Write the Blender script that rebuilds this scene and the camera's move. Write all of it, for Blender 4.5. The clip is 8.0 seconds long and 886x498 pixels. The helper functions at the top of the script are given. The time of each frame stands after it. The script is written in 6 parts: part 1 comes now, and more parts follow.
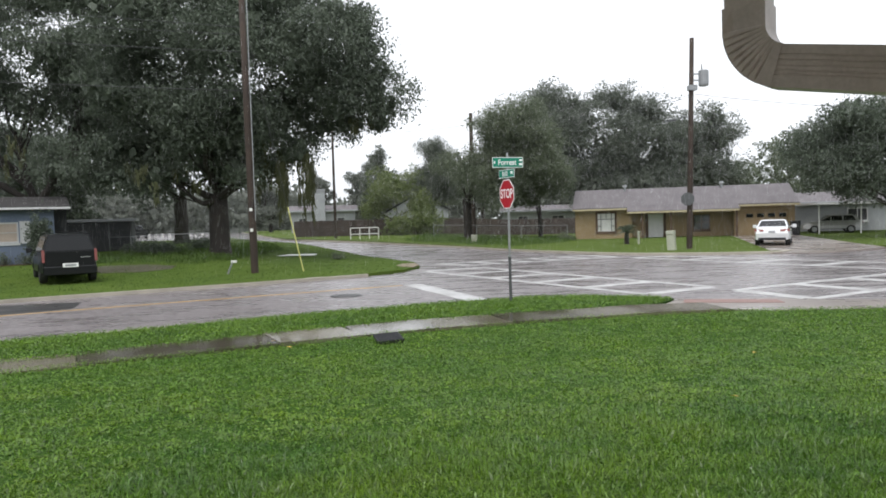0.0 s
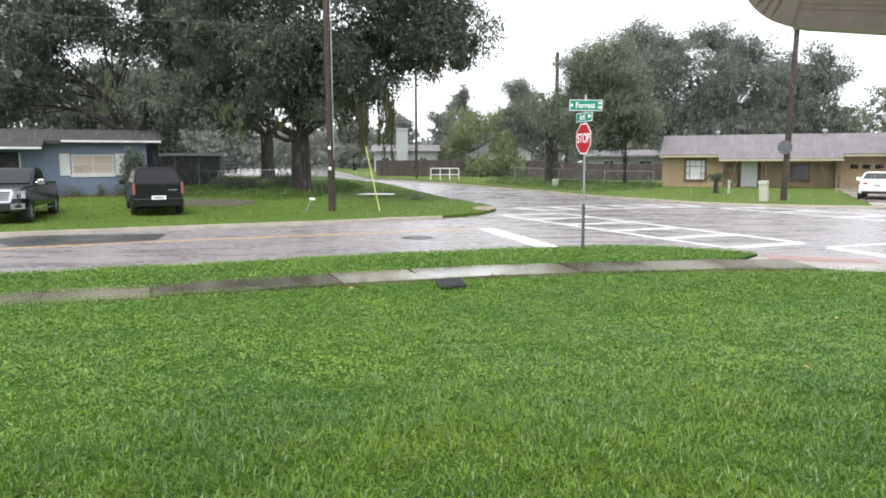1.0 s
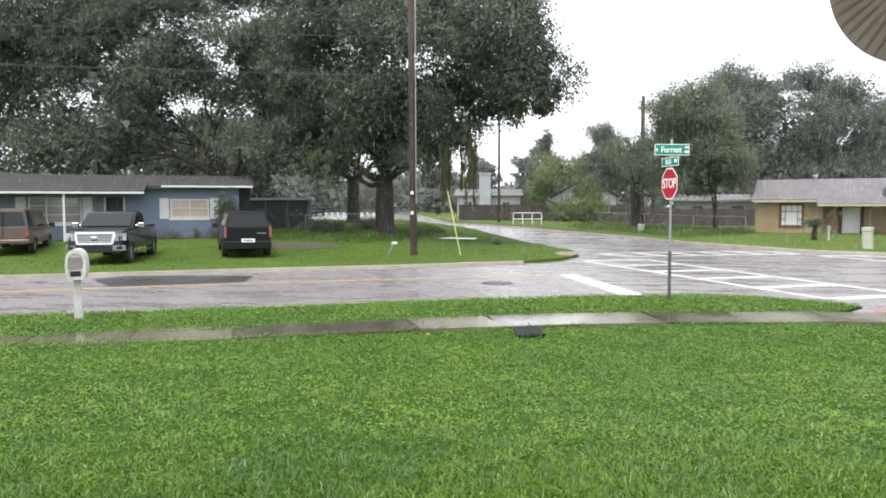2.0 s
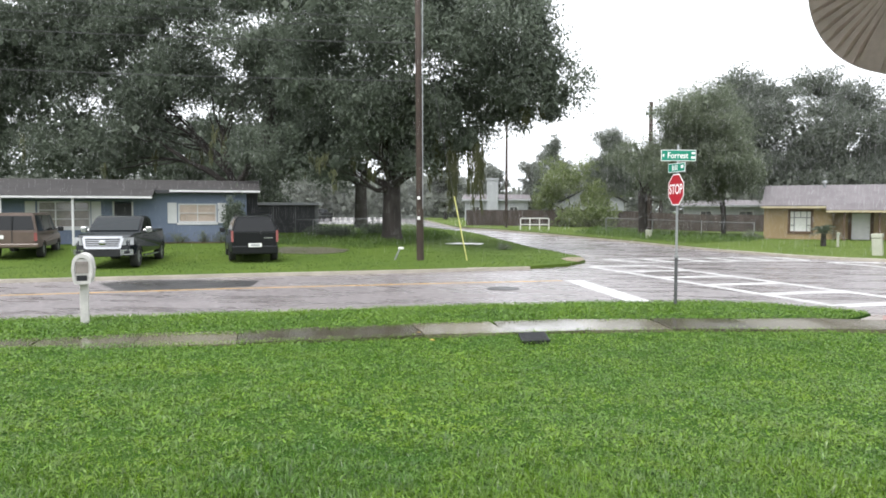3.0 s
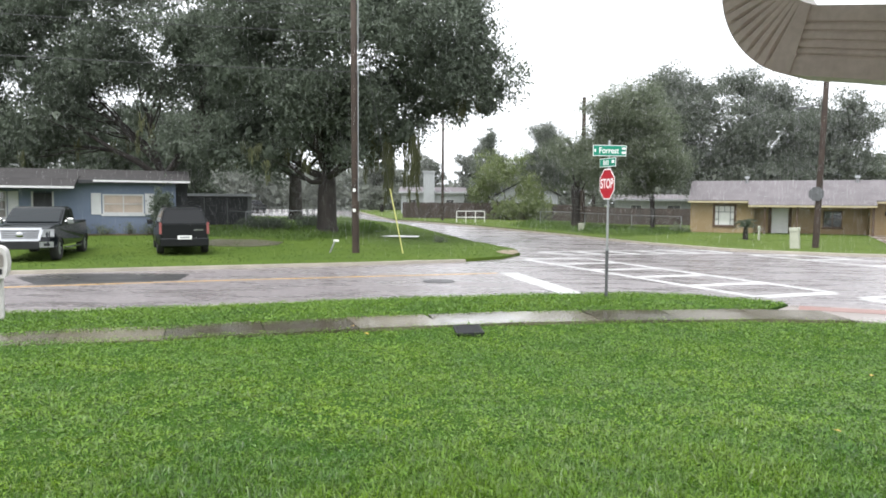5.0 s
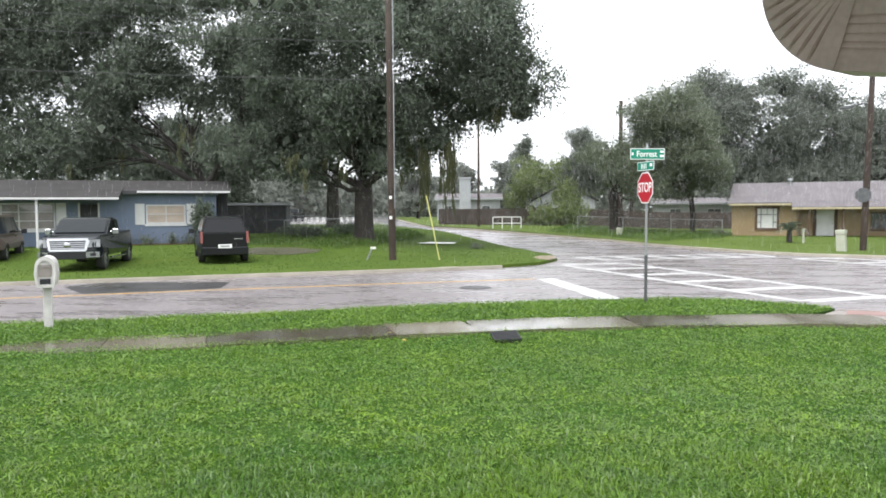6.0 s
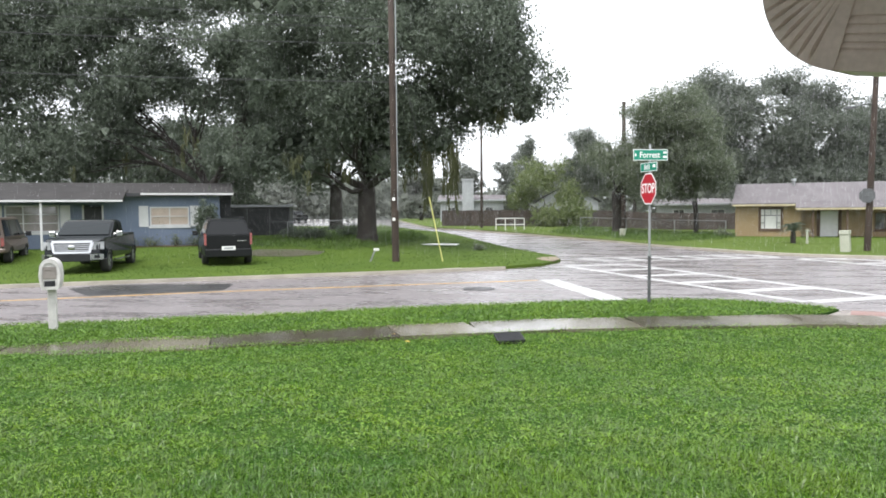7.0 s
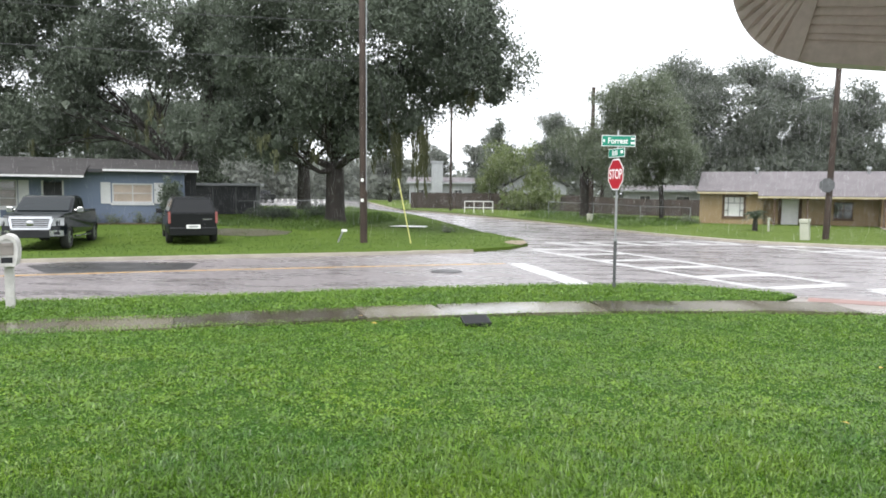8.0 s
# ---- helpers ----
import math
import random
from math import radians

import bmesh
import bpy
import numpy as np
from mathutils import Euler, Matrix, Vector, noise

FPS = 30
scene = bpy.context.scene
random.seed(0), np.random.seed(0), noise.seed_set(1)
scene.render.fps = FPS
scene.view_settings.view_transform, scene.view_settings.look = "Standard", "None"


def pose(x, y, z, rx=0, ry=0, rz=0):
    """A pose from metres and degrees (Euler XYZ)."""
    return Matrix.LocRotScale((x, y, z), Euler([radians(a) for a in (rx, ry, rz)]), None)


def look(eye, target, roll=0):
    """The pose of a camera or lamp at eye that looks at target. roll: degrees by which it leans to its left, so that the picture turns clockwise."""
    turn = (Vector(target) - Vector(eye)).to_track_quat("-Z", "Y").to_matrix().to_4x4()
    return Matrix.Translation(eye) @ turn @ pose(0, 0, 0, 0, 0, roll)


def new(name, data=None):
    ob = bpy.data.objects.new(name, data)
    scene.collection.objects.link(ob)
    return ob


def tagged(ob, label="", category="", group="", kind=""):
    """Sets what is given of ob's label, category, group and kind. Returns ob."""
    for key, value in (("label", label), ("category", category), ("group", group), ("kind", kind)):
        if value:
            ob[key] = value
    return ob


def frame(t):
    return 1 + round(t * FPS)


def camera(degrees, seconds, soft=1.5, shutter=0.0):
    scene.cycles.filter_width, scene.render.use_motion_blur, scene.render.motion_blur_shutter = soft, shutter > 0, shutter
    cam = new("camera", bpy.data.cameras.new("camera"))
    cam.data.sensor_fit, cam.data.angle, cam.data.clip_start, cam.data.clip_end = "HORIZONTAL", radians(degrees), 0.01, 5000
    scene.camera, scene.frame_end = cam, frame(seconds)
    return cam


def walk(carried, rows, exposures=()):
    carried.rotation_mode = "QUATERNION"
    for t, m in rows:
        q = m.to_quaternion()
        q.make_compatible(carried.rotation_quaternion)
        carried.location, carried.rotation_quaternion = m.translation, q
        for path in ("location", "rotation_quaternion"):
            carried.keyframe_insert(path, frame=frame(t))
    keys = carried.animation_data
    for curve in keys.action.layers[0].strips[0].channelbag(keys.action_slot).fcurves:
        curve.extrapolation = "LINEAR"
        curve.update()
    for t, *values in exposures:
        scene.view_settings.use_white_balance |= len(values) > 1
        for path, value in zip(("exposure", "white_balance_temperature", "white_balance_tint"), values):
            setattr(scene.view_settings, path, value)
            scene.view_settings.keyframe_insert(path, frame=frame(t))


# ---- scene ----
from mathutils.geometry import delaunay_2d_cdt

# ---------------------------------------------------------------- camera
cam = camera(63.44, 8.0, soft=1.75)
PATH = [
    (0, pose(-0.3550, -0.4719, 2.1288, 87.641, 1.684, -0.175)),
    (0.5, pose(-0.1825, -0.3361, 2.1340, 83.846, 0.821, -0.688)),
    (1, pose(-0.0733, -0.1945, 2.1733, 83.072, 0.198, 6.517)),
    (1.5, pose(-0.0432, -0.0694, 2.1960, 85.603, 0.404, 11.652)),
    (3, pose(0.0232, 0.0029, 2.2079, 86.989, -0.056, 13.766)),
    (3.5, pose(0.0358, 0.0254, 2.2158, 85.453, -0.804, 11.014)),
    (4, pose(0.0380, 0.0164, 2.2142, 86.406, -0.562, 9.922)),
    (4.5, pose(0.0438, 0.0271, 2.2153, 86.368, -0.754, 8.094)),
    (6, pose(0.0468, 0.0411, 2.2122, 86.922, 0.314, 11.596)),
    (6.5, pose(0.0437, 0.0209, 2.2086, 87.929, -0.161, 12.357)),
    (7, pose(0.0480, 0.0313, 2.2099, 87.044, 0.454, 11.841)),
    (7.5, pose(0.0489, 0.0371, 2.2114, 86.981, -0.538, 11.317)),
    (8, pose(0.0507, 0.0413, 2.2113, 85.625, -0.583, 9.364)),
]

walk(cam, PATH, exposures=[(0.0, 1.25), (0.5, 1.7), (1.2, 1.95), (8.0, 1.95)])

# ---------------------------------------------------------------- world and light
world = bpy.data.worlds.new("overcast_sky")
scene.world = world
world.use_nodes = True
wn, wl = world.node_tree.nodes, world.node_tree.links
wn.clear()
sky = wn.new("ShaderNodeTexSky")
sky.sky_type = "NISHITA"
sky.sun_disc = False
sky.sun_elevation, sky.sun_rotation = radians(58), radians(200)
sky.air_density, sky.dust_density, sky.ozone_density = 1.0, 3.0, 1.0
pale = wn.new("ShaderNodeHueSaturation")
pale.inputs["Saturation"].default_value = 0.10
back = wn.new("ShaderNodeBackground")
back.inputs["Strength"].default_value = 0.14
wout = wn.new("ShaderNodeOutputWorld")
wl.new(sky.outputs[0], pale.inputs["Color"])
cloud = wn.new("ShaderNodeMix")
cloud.data_type = "RGBA"
cloud.inputs["Factor"].default_value = 0.75
cloud.inputs["B"].default_value = (3.55, 3.7, 3.95, 1)
wl.new(pale.outputs[0], cloud.inputs["A"])
wl.new(cloud.outputs["Result"], back.inputs["Color"])
wl.new(back.outputs[0], wout.inputs[0])

sun_data = bpy.data.lights.new("sun", "SUN")
sun_data.energy, sun_data.angle, sun_data.color = 0.7, radians(25), (1.0, 0.98, 0.95)
sun_ob = new("sun", sun_data)
sun_ob.matrix_world = look((0, -10, 30), (5, 0, 0))


# ---------------------------------------------------------------- materials
def material(name, c1, c2=None, rough=0.7, scale=3.0, fine=60.0, bump=0.2, metal=0.0, island=0.0, coat=0.0,
             wet=0.0, dist=0.01, spec=0.5, trans=0.0, obj=0.0):
    """Two colours mixed by coarse and fine noise, with fine relief; island: brightness spread from piece to piece."""
    m = bpy.data.materials.new(name)
    m.use_nodes = True
    n, l = m.node_tree.nodes, m.node_tree.links
    p = n["Principled BSDF"]
    c2 = c2 or tuple(v * 0.75 for v in c1)
    pos = n.new("ShaderNodeNewGeometry")
    big, small = n.new("ShaderNodeTexNoise"), n.new("ShaderNodeTexNoise")
    big.inputs["Scale"].default_value, big.inputs["Detail"].default_value = scale, 4
    small.inputs["Scale"].default_value, small.inputs["Detail"].default_value = fine, 3
    if obj:
        tc = n.new("ShaderNodeTexCoord")
        src = tc.outputs["Object"]
    else:
        src = pos.outputs["Position"]
    l.new(src, big.inputs["Vector"]), l.new(src, small.inputs["Vector"])
    add = n.new("ShaderNodeMath")
    add.operation = "MULTIPLY_ADD"
    l.new(small.outputs["Fac"], add.inputs[0])
    add.inputs[1].default_value = 0.6
    l.new(big.outputs["Fac"], add.inputs[2])
    ramp = n.new("ShaderNodeMapRange")
    ramp.inputs["From Min"].default_value, ramp.inputs["From Max"].default_value = 0.55, 1.05
    l.new(add.outputs[0], ramp.inputs["Value"])
    mix = n.new("ShaderNodeMix")
    mix.data_type = "RGBA"
    mix.inputs["A"].default_value, mix.inputs["B"].default_value = (*c1, 1), (*c2, 1)
    l.new(ramp.outputs["Result"], mix.inputs["Factor"])
    colour = mix.outputs["Result"]
    if island or obj > 1:
        hs = n.new("ShaderNodeHueSaturation")
        mr = n.new("ShaderNodeMapRange")
        mr.inputs["To Min"].default_value, mr.inputs["To Max"].default_value = 1 - island, 1 + island
        if obj > 1:
            info = n.new("ShaderNodeObjectInfo")
            l.new(info.outputs["Random"], mr.inputs["Value"])
        else:
            l.new(pos.outputs["Random Per Island"], mr.inputs["Value"])
        l.new(mr.outputs["Result"], hs.inputs["Value"])
        l.new(colour, hs.inputs["Color"])
        colour = hs.outputs["Color"]
    l.new(colour, p.inputs["Base Color"])
    p.inputs["Roughness"].default_value, p.inputs["Metallic"].default_value = rough, metal
    p.inputs["Coat Weight"].default_value = coat
    p.inputs["Specular IOR Level"].default_value = spec
    if trans:
        p.inputs["Transmission Weight"].default_value = trans
    if wet:
        wetn = n.new("ShaderNodeTexNoise")
        wetn.inputs["Scale"].default_value, wetn.inputs["Detail"].default_value = 0.55, 6
        l.new(src, wetn.inputs["Vector"])
        wr = n.new("ShaderNodeMapRange")
        wr.inputs["From Min"].default_value, wr.inputs["From Max"].default_value = 0.40, 0.62
        wr.inputs["To Min"].default_value, wr.inputs["To Max"].default_value = rough, max(0.03, rough - wet)
        l.new(wetn.outputs["Fac"], wr.inputs["Value"])
        l.new(wr.outputs["Result"], p.inputs["Roughness"])
    if bump:
        b = n.new("ShaderNodeBump")
        b.inputs["Strength"].default_value, b.inputs["Distance"].default_value = bump, dist
        l.new(add.outputs[0], b.inputs["Height"])
        l.new(b.outputs["Normal"], p.inputs["Normal"])
    return m


def glass_material(name, tint, rough=0.03):
    m = bpy.data.materials.new(name)
    m.use_nodes = True
    p = m.node_tree.nodes["Principled BSDF"]
    p.inputs["Base Color"].default_value = (*tint, 1)
    p.inputs["Roughness"].default_value = rough
    p.inputs["IOR"].default_value = 1.5
    p.inputs["Specular IOR Level"].default_value = 0.35
    return m


def pane_material(name):
    """A clear pane: mostly see-through, with a steady share of mirror gloss."""
    m = bpy.data.materials.new(name)
    m.use_nodes = True
    n, l = m.node_tree.nodes, m.node_tree.links
    mix, clear, gloss = n.new("ShaderNodeMixShader"), n.new("ShaderNodeBsdfTransparent"), n.new("ShaderNodeBsdfGlossy")
    gloss.inputs["Roughness"].default_value = 0.04
    mix.inputs[0].default_value = 0.07
    l.new(clear.outputs[0], mix.inputs[1]), l.new(gloss.outputs[0], mix.inputs[2])
    l.new(mix.outputs[0], n["Material Output"].inputs[0])
    return m


def grass_material(name, light, dark, coarse, spread=0.38, rough=0.65):
    """Grass: yellowish and bluish green drifting over the lawn in patches, each blade a little different."""
    m = material(name, light, dark, rough, coarse, 3.2, 0, island=spread, spec=0.55)
    return leafy(m, 0.3)


def leafy(m, share_through):
    """Thin leaves: part of the light goes through the blade."""
    n, l = m.node_tree.nodes, m.node_tree.links
    p = n["Principled BSDF"]
    tr, mix = n.new("ShaderNodeBsdfTranslucent"), n.new("ShaderNodeMixShader")
    l.new(p.inputs["Base Color"].links[0].from_socket, tr.inputs["Color"])
    mix.inputs[0].default_value = share_through
    l.new(p.outputs[0], mix.inputs[1]), l.new(tr.outputs[0], mix.inputs[2])
    l.new(mix.outputs[0], n["Material Output"].inputs[0])
    return m


M_SOIL = material("lawn_soil", (0.018, 0.052, 0.006), (0.034, 0.072, 0.010), 0.95, 1.5, 40, 0.6, dist=0.03, spec=0.08)
M_GRASS = grass_material("grass_blades", (0.140, 0.236, 0.016), (0.054, 0.134, 0.018), 0.55, 0.5, 0.34)
M_CREEP = grass_material("creeping_grass_leaves", (0.146, 0.240, 0.010), (0.060, 0.150, 0.014), 0.7, 0.45, 0.38)
M_GRASS2 = grass_material("rough_grass_blades", (0.088, 0.148, 0.020), (0.055, 0.104, 0.020), 0.25, 0.25)
M_GRASS3 = grass_material("mown_grass_blades", (0.125, 0.195, 0.030), (0.085, 0.145, 0.026), 0.25, 0.18)
M_YARDSOIL = material("mossy_yard_soil", (0.054, 0.093, 0.014), (0.078, 0.118, 0.019), 0.9, 0.35, 6, 0.5, dist=0.03, spec=0.1)
M_FARSOIL = material("mown_lawn_soil", (0.068, 0.102, 0.020), (0.092, 0.128, 0.026), 0.9, 0.35, 6, 0.5, dist=0.03, spec=0.1)
M_FIELD = material("distant_grass", (0.05, 0.085, 0.025), (0.075, 0.11, 0.035), 0.9, 0.15, 6, 0.5, dist=0.05, spec=0.1)
M_ASPHALT = material("wet_asphalt", (0.098, 0.089, 0.090), (0.290, 0.260, 0.266), 0.40, 7.0, 34, 1.0, wet=0.26, dist=0.010)
for nd in M_ASPHALT.node_tree.nodes:
    if nd.type == "TEX_NOISE" and abs(nd.inputs["Scale"].default_value - 0.55) < 0.01:
        nd.inputs["Scale"].default_value, nd.inputs["Detail"].default_value, nd.inputs["Roughness"].default_value = 0.9, 10, 0.62
        hollow = nd
an, al = M_ASPHALT.node_tree.nodes, M_ASPHALT.node_tree.links
crack, cmap, cmix, cpos, cwarp, cadd = (an.new("ShaderNodeTexVoronoi"), an.new("ShaderNodeMapRange"), an.new("ShaderNodeMix"), an.new("ShaderNodeNewGeometry"),
                                  an.new("ShaderNodeTexNoise"), an.new("ShaderNodeVectorMath"))
hmap, hmix = an.new("ShaderNodeMapRange"), an.new("ShaderNodeMix")     # worn hollows that hold water: darker and smoother
hmap.inputs["From Min"].default_value, hmap.inputs["From Max"].default_value = 0.50, 0.62
lie, wetter, level = an.new("ShaderNodeVectorMath"), an.new("ShaderNodeMapRange"), an.new("ShaderNodeMath")     # more water stands in the junction, and more dark colour for mirrored trees
geo = an.new("ShaderNodeNewGeometry")
lie.operation = "DOT_PRODUCT"
al.new(geo.outputs["Position"], lie.inputs[0])
lie.inputs[1].default_value = (0.5, 1.0, 0.0)
wetter.inputs["From Min"].default_value, wetter.inputs["From Max"].default_value = 16, 26
wetter.inputs["To Min"].default_value, wetter.inputs["To Max"].default_value = 0.0, 0.045
al.new(lie.outputs["Value"], wetter.inputs["Value"])
level.operation = "ADD"
al.new(hollow.outputs["Fac"], level.inputs[0]), al.new(wetter.outputs["Result"], level.inputs[1])
along, run = an.new("ShaderNodeMapping"), an.new("ShaderNodeNewGeometry")     # hollows lie along the wheel tracks
along.inputs["Rotation"].default_value, along.inputs["Scale"].default_value = (0, 0, -0.506), (0.45, 1.5, 1.0)
al.new(run.outputs["Position"], along.inputs["Vector"]), al.new(along.outputs["Vector"], hollow.inputs["Vector"])
al.new(level.outputs[0], hmap.inputs["Value"])
hmix.data_type = "RGBA"
hmix.inputs["B"].default_value = (0.105, 0.095, 0.098, 1)
al.new(hmap.outputs["Result"], hmix.inputs["Factor"])
for nd in an:
    if nd.type == "MAP_RANGE" and abs(nd.inputs["From Max"].default_value - 0.62) < 0.01:
        nd.inputs["From Min"].default_value, nd.inputs["From Max"].default_value = 0.46, 0.62
        nd.inputs["To Max"].default_value = 0.15
        al.new(level.outputs[0], nd.inputs["Value"])
crack.feature = "DISTANCE_TO_EDGE"
crack.inputs["Scale"].default_value = 0.62
cwarp.inputs["Scale"].default_value, cwarp.inputs["Detail"].default_value = 1.3, 5
al.new(cpos.outputs["Position"], cwarp.inputs["Vector"])
al.new(cpos.outputs["Position"], cadd.inputs[0]), al.new(cwarp.outputs["Color"], cadd.inputs[1])
al.new(cadd.outputs[0], crack.inputs["Vector"])
cmap.inputs["From Min"].default_value, cmap.inputs["From Max"].default_value = -0.012, 0.022
al.new(crack.outputs["Distance"], cmap.inputs["Value"])
cmix.data_type = "RGBA"
cmix.inputs["A"].default_value = (0.055, 0.052, 0.052, 1)
al.new(cmap.outputs["Result"], cmix.inputs["Factor"])
abase = M_ASPHALT.node_tree.nodes["Principled BSDF"].inputs["Base Color"]
al.new(abase.links[0].from_socket, hmix.inputs["A"])
al.new(hmix.outputs["Result"], cmix.inputs["B"])
al.new(cmix.outputs["Result"], abase)
M_PATCH = material("tarred_patch", (0.026, 0.026, 0.028), (0.048, 0.047, 0.047), 0.45, 1.5, 80, 0.5, wet=0.2)
M_DIRT = material("wet_dirt", (0.056, 0.054, 0.032), (0.078, 0.072, 0.046), 0.6, 1.0, 25, 0.6, wet=0.2, dist=0.03)
M_SAND = material("tan_washed_sand", (0.25, 0.20, 0.14), (0.17, 0.135, 0.095), 0.7, 2.0, 30, 0.5, dist=0.02)
M_LITTER = material("brown_leaf_litter", (0.12, 0.065, 0.04), (0.055, 0.05, 0.022), 0.85, 3.0, 25, 0.8, dist=0.04)
M_WHITELINE = material("road_white_paint", (0.54, 0.54, 0.54), (0.27, 0.265, 0.26), 0.45, 1.6, 14, 0.2)
M_YELLOWLINE = material("road_yellow_paint", (0.58, 0.34, 0.08), (0.36, 0.24, 0.10), 0.5, 1.5, 20, 0.2)
M_WALK = material("wet_concrete", (0.13, 0.115, 0.088), (0.075, 0.066, 0.046), 0.26, 1.0, 45, 0.2, wet=0.22, obj=2, island=0.4)
M_KERB = material("kerb_concrete", (0.42, 0.385, 0.32), (0.30, 0.275, 0.225), 0.6, 1.5, 40, 0.4)
M_RAMP = material("ramp_concrete", (0.24, 0.205, 0.185), (0.165, 0.14, 0.125), 0.42, 0.8, 40, 0.3, wet=0.25)
M_TACTILE = material("red_tactile_paving", (0.24, 0.13, 0.11), (0.19, 0.11, 0.095), 0.5, 2, 40, 0.3)
M_BARK = material("oak_bark", (0.045, 0.038, 0.032), (0.022, 0.019, 0.017), 0.9, 2.5, 18, 1.0, dist=0.05)
# Oak, olive and grey-green leaves: colours paled and greyed to stand for rain haze.
M_LEAF = leafy(material("oak_leaves", (0.090, 0.113, 0.082), (0.130, 0.157, 0.116), 0.6, 0.35, 4, 0, island=0.25, spec=0.4), 0.35)
M_LEAF2 = leafy(material("olive_leaves", (0.130, 0.158, 0.104), (0.178, 0.206, 0.138), 0.6, 0.35, 4, 0, island=0.22, spec=0.4), 0.38)
M_LEAF3 = leafy(material("light_leaves", (0.15, 0.19, 0.08), (0.21, 0.25, 0.115), 0.85, 0.35, 4, 0, island=0.2, spec=0.2), 0.4)
M_LEAF4 = leafy(material("hazed_grey_green_leaves", (0.120, 0.138, 0.112), (0.160, 0.180, 0.146), 0.6, 0.35, 4, 0, island=0.18, spec=0.4), 0.4)
# Far leaves are palest: most haze is put into their colour.
M_FARLEAF = leafy(material("hazed_far_leaves", (0.165, 0.18, 0.155), (0.205, 0.22, 0.19), 0.9, 0.1, 2, 0, island=0.1, spec=0.2), 0.4)
M_MOSS = material("spanish_moss", (0.052, 0.060, 0.028), (0.090, 0.094, 0.046), 0.8, 2, 12, 0, island=0.3, spec=0.2)
M_POLE = material("creosote_wood", (0.062, 0.045, 0.035), (0.035, 0.027, 0.023), 0.8, 1.5, 30, 0.7, dist=0.02, spec=0.3)
M_STEEL = material("galvanised_steel", (0.42, 0.43, 0.44), (0.30, 0.31, 0.32), 0.45, 4, 60, 0.1, metal=0.8)
M_SIGNPOST = material("grey_sign_post", (0.115, 0.12, 0.125), (0.08, 0.083, 0.086), 0.5, 6, 60, 0.2, metal=0.3)
M_RED = material("red_sign_face", (0.44, 0.012, 0.026), (0.37, 0.012, 0.024), 0.4, 3, 40, 0.02)
M_GREEN = material("green_sign_face", (0.0, 0.24, 0.15), (0.0, 0.21, 0.13), 0.4, 3, 40, 0.02)
M_WHITE = material("white_paint", (0.80, 0.80, 0.78), (0.68, 0.68, 0.66), 0.45, 3, 40, 0.1)
M_SIGNWHITE = material("white_sign_letter", (0.85, 0.85, 0.85), (0.8, 0.8, 0.8), 0.4, 3, 40, 0.0)
M_YELLOW = material("yellow_plastic_guard", (0.58, 0.56, 0.20), (0.50, 0.48, 0.17), 0.5, 3, 40, 0.1)
M_BLACK = material("black_plastic", (0.014, 0.015, 0.017), (0.022, 0.023, 0.026), 0.6, 6, 60, 0.2, spec=0.3)
M_GREY = material("grey_metal", (0.33, 0.34, 0.35), (0.26, 0.27, 0.28), 0.5, 4, 50, 0.1, metal=0.3)
M_WIRE = material("weathered_cable", (0.075, 0.075, 0.08), (0.055, 0.055, 0.06), 0.7, 4, 50, 0)
M_BLUEWALL = material("blue_painted_block", (0.180, 0.220, 0.295), (0.148, 0.182, 0.250), 0.85, 0.8, 25, 0.4, spec=0.3)
M_ORANGEWALL = material("tan_painted_wall", (0.325, 0.240, 0.135), (0.27, 0.197, 0.112), 0.85, 0.6, 20, 0.4)
M_ROOF = material("grey_shingles", (0.172, 0.158, 0.165), (0.122, 0.112, 0.118), 0.85, 1.2, 14, 0.6, dist=0.03, spec=0.3)
M_ROOFDARK = material("dark_shingles", (0.055, 0.052, 0.052), (0.036, 0.034, 0.034), 0.9, 1.2, 14, 0.6, dist=0.03, spec=0.25)
M_TRIM = material("white_trim", (0.66, 0.66, 0.66), (0.54, 0.54, 0.54), 0.5, 2, 30, 0.1)
M_CREAMTRIM = material("cream_trim", (0.50, 0.43, 0.27), (0.38, 0.32, 0.20), 0.6, 2, 30, 0.1)
M_BROWNTRIM = material("brown_trim", (0.11, 0.065, 0.04), (0.08, 0.05, 0.03), 0.7, 2, 30, 0.2)
M_GREYTRIM = material("dark_grey_bar", (0.13, 0.14, 0.14), (0.09, 0.10, 0.10), 0.6, 3, 30, 0.1)
M_CURTAIN = material("closed_blind", (0.62, 0.51, 0.42), (0.50, 0.41, 0.34), 0.7, 2.5, 20, 0.2)
# Near-black stands in for unlit rooms behind windows; other dark parts share it.
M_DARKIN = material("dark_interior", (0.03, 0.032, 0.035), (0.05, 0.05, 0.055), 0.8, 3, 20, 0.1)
M_PANE = pane_material("window_pane")
M_CARGLASS = glass_material("car_glass", (0.008, 0.009, 0.010), 0.06)
M_BLACKPAINT = material("black_car_paint", (0.007, 0.008, 0.009), (0.010, 0.011, 0.012), 0.3, 4, 50, 0.02, coat=0.08, spec=0.25)
M_TRUCKPAINT = material("dark_green_car_paint", (0.005, 0.008, 0.010), (0.008, 0.011, 0.013), 0.22, 4, 50, 0.02, coat=0.12, spec=0.3)
M_WHITEPAINT = material("white_car_paint", (0.80, 0.81, 0.83), (0.74, 0.75, 0.77), 0.25, 4, 50, 0.02, coat=0.8)
M_TANPAINT = material("tan_car_paint", (0.135, 0.100, 0.082), (0.112, 0.083, 0.068), 0.36, 4, 50, 0.02, coat=0.2, spec=0.3)
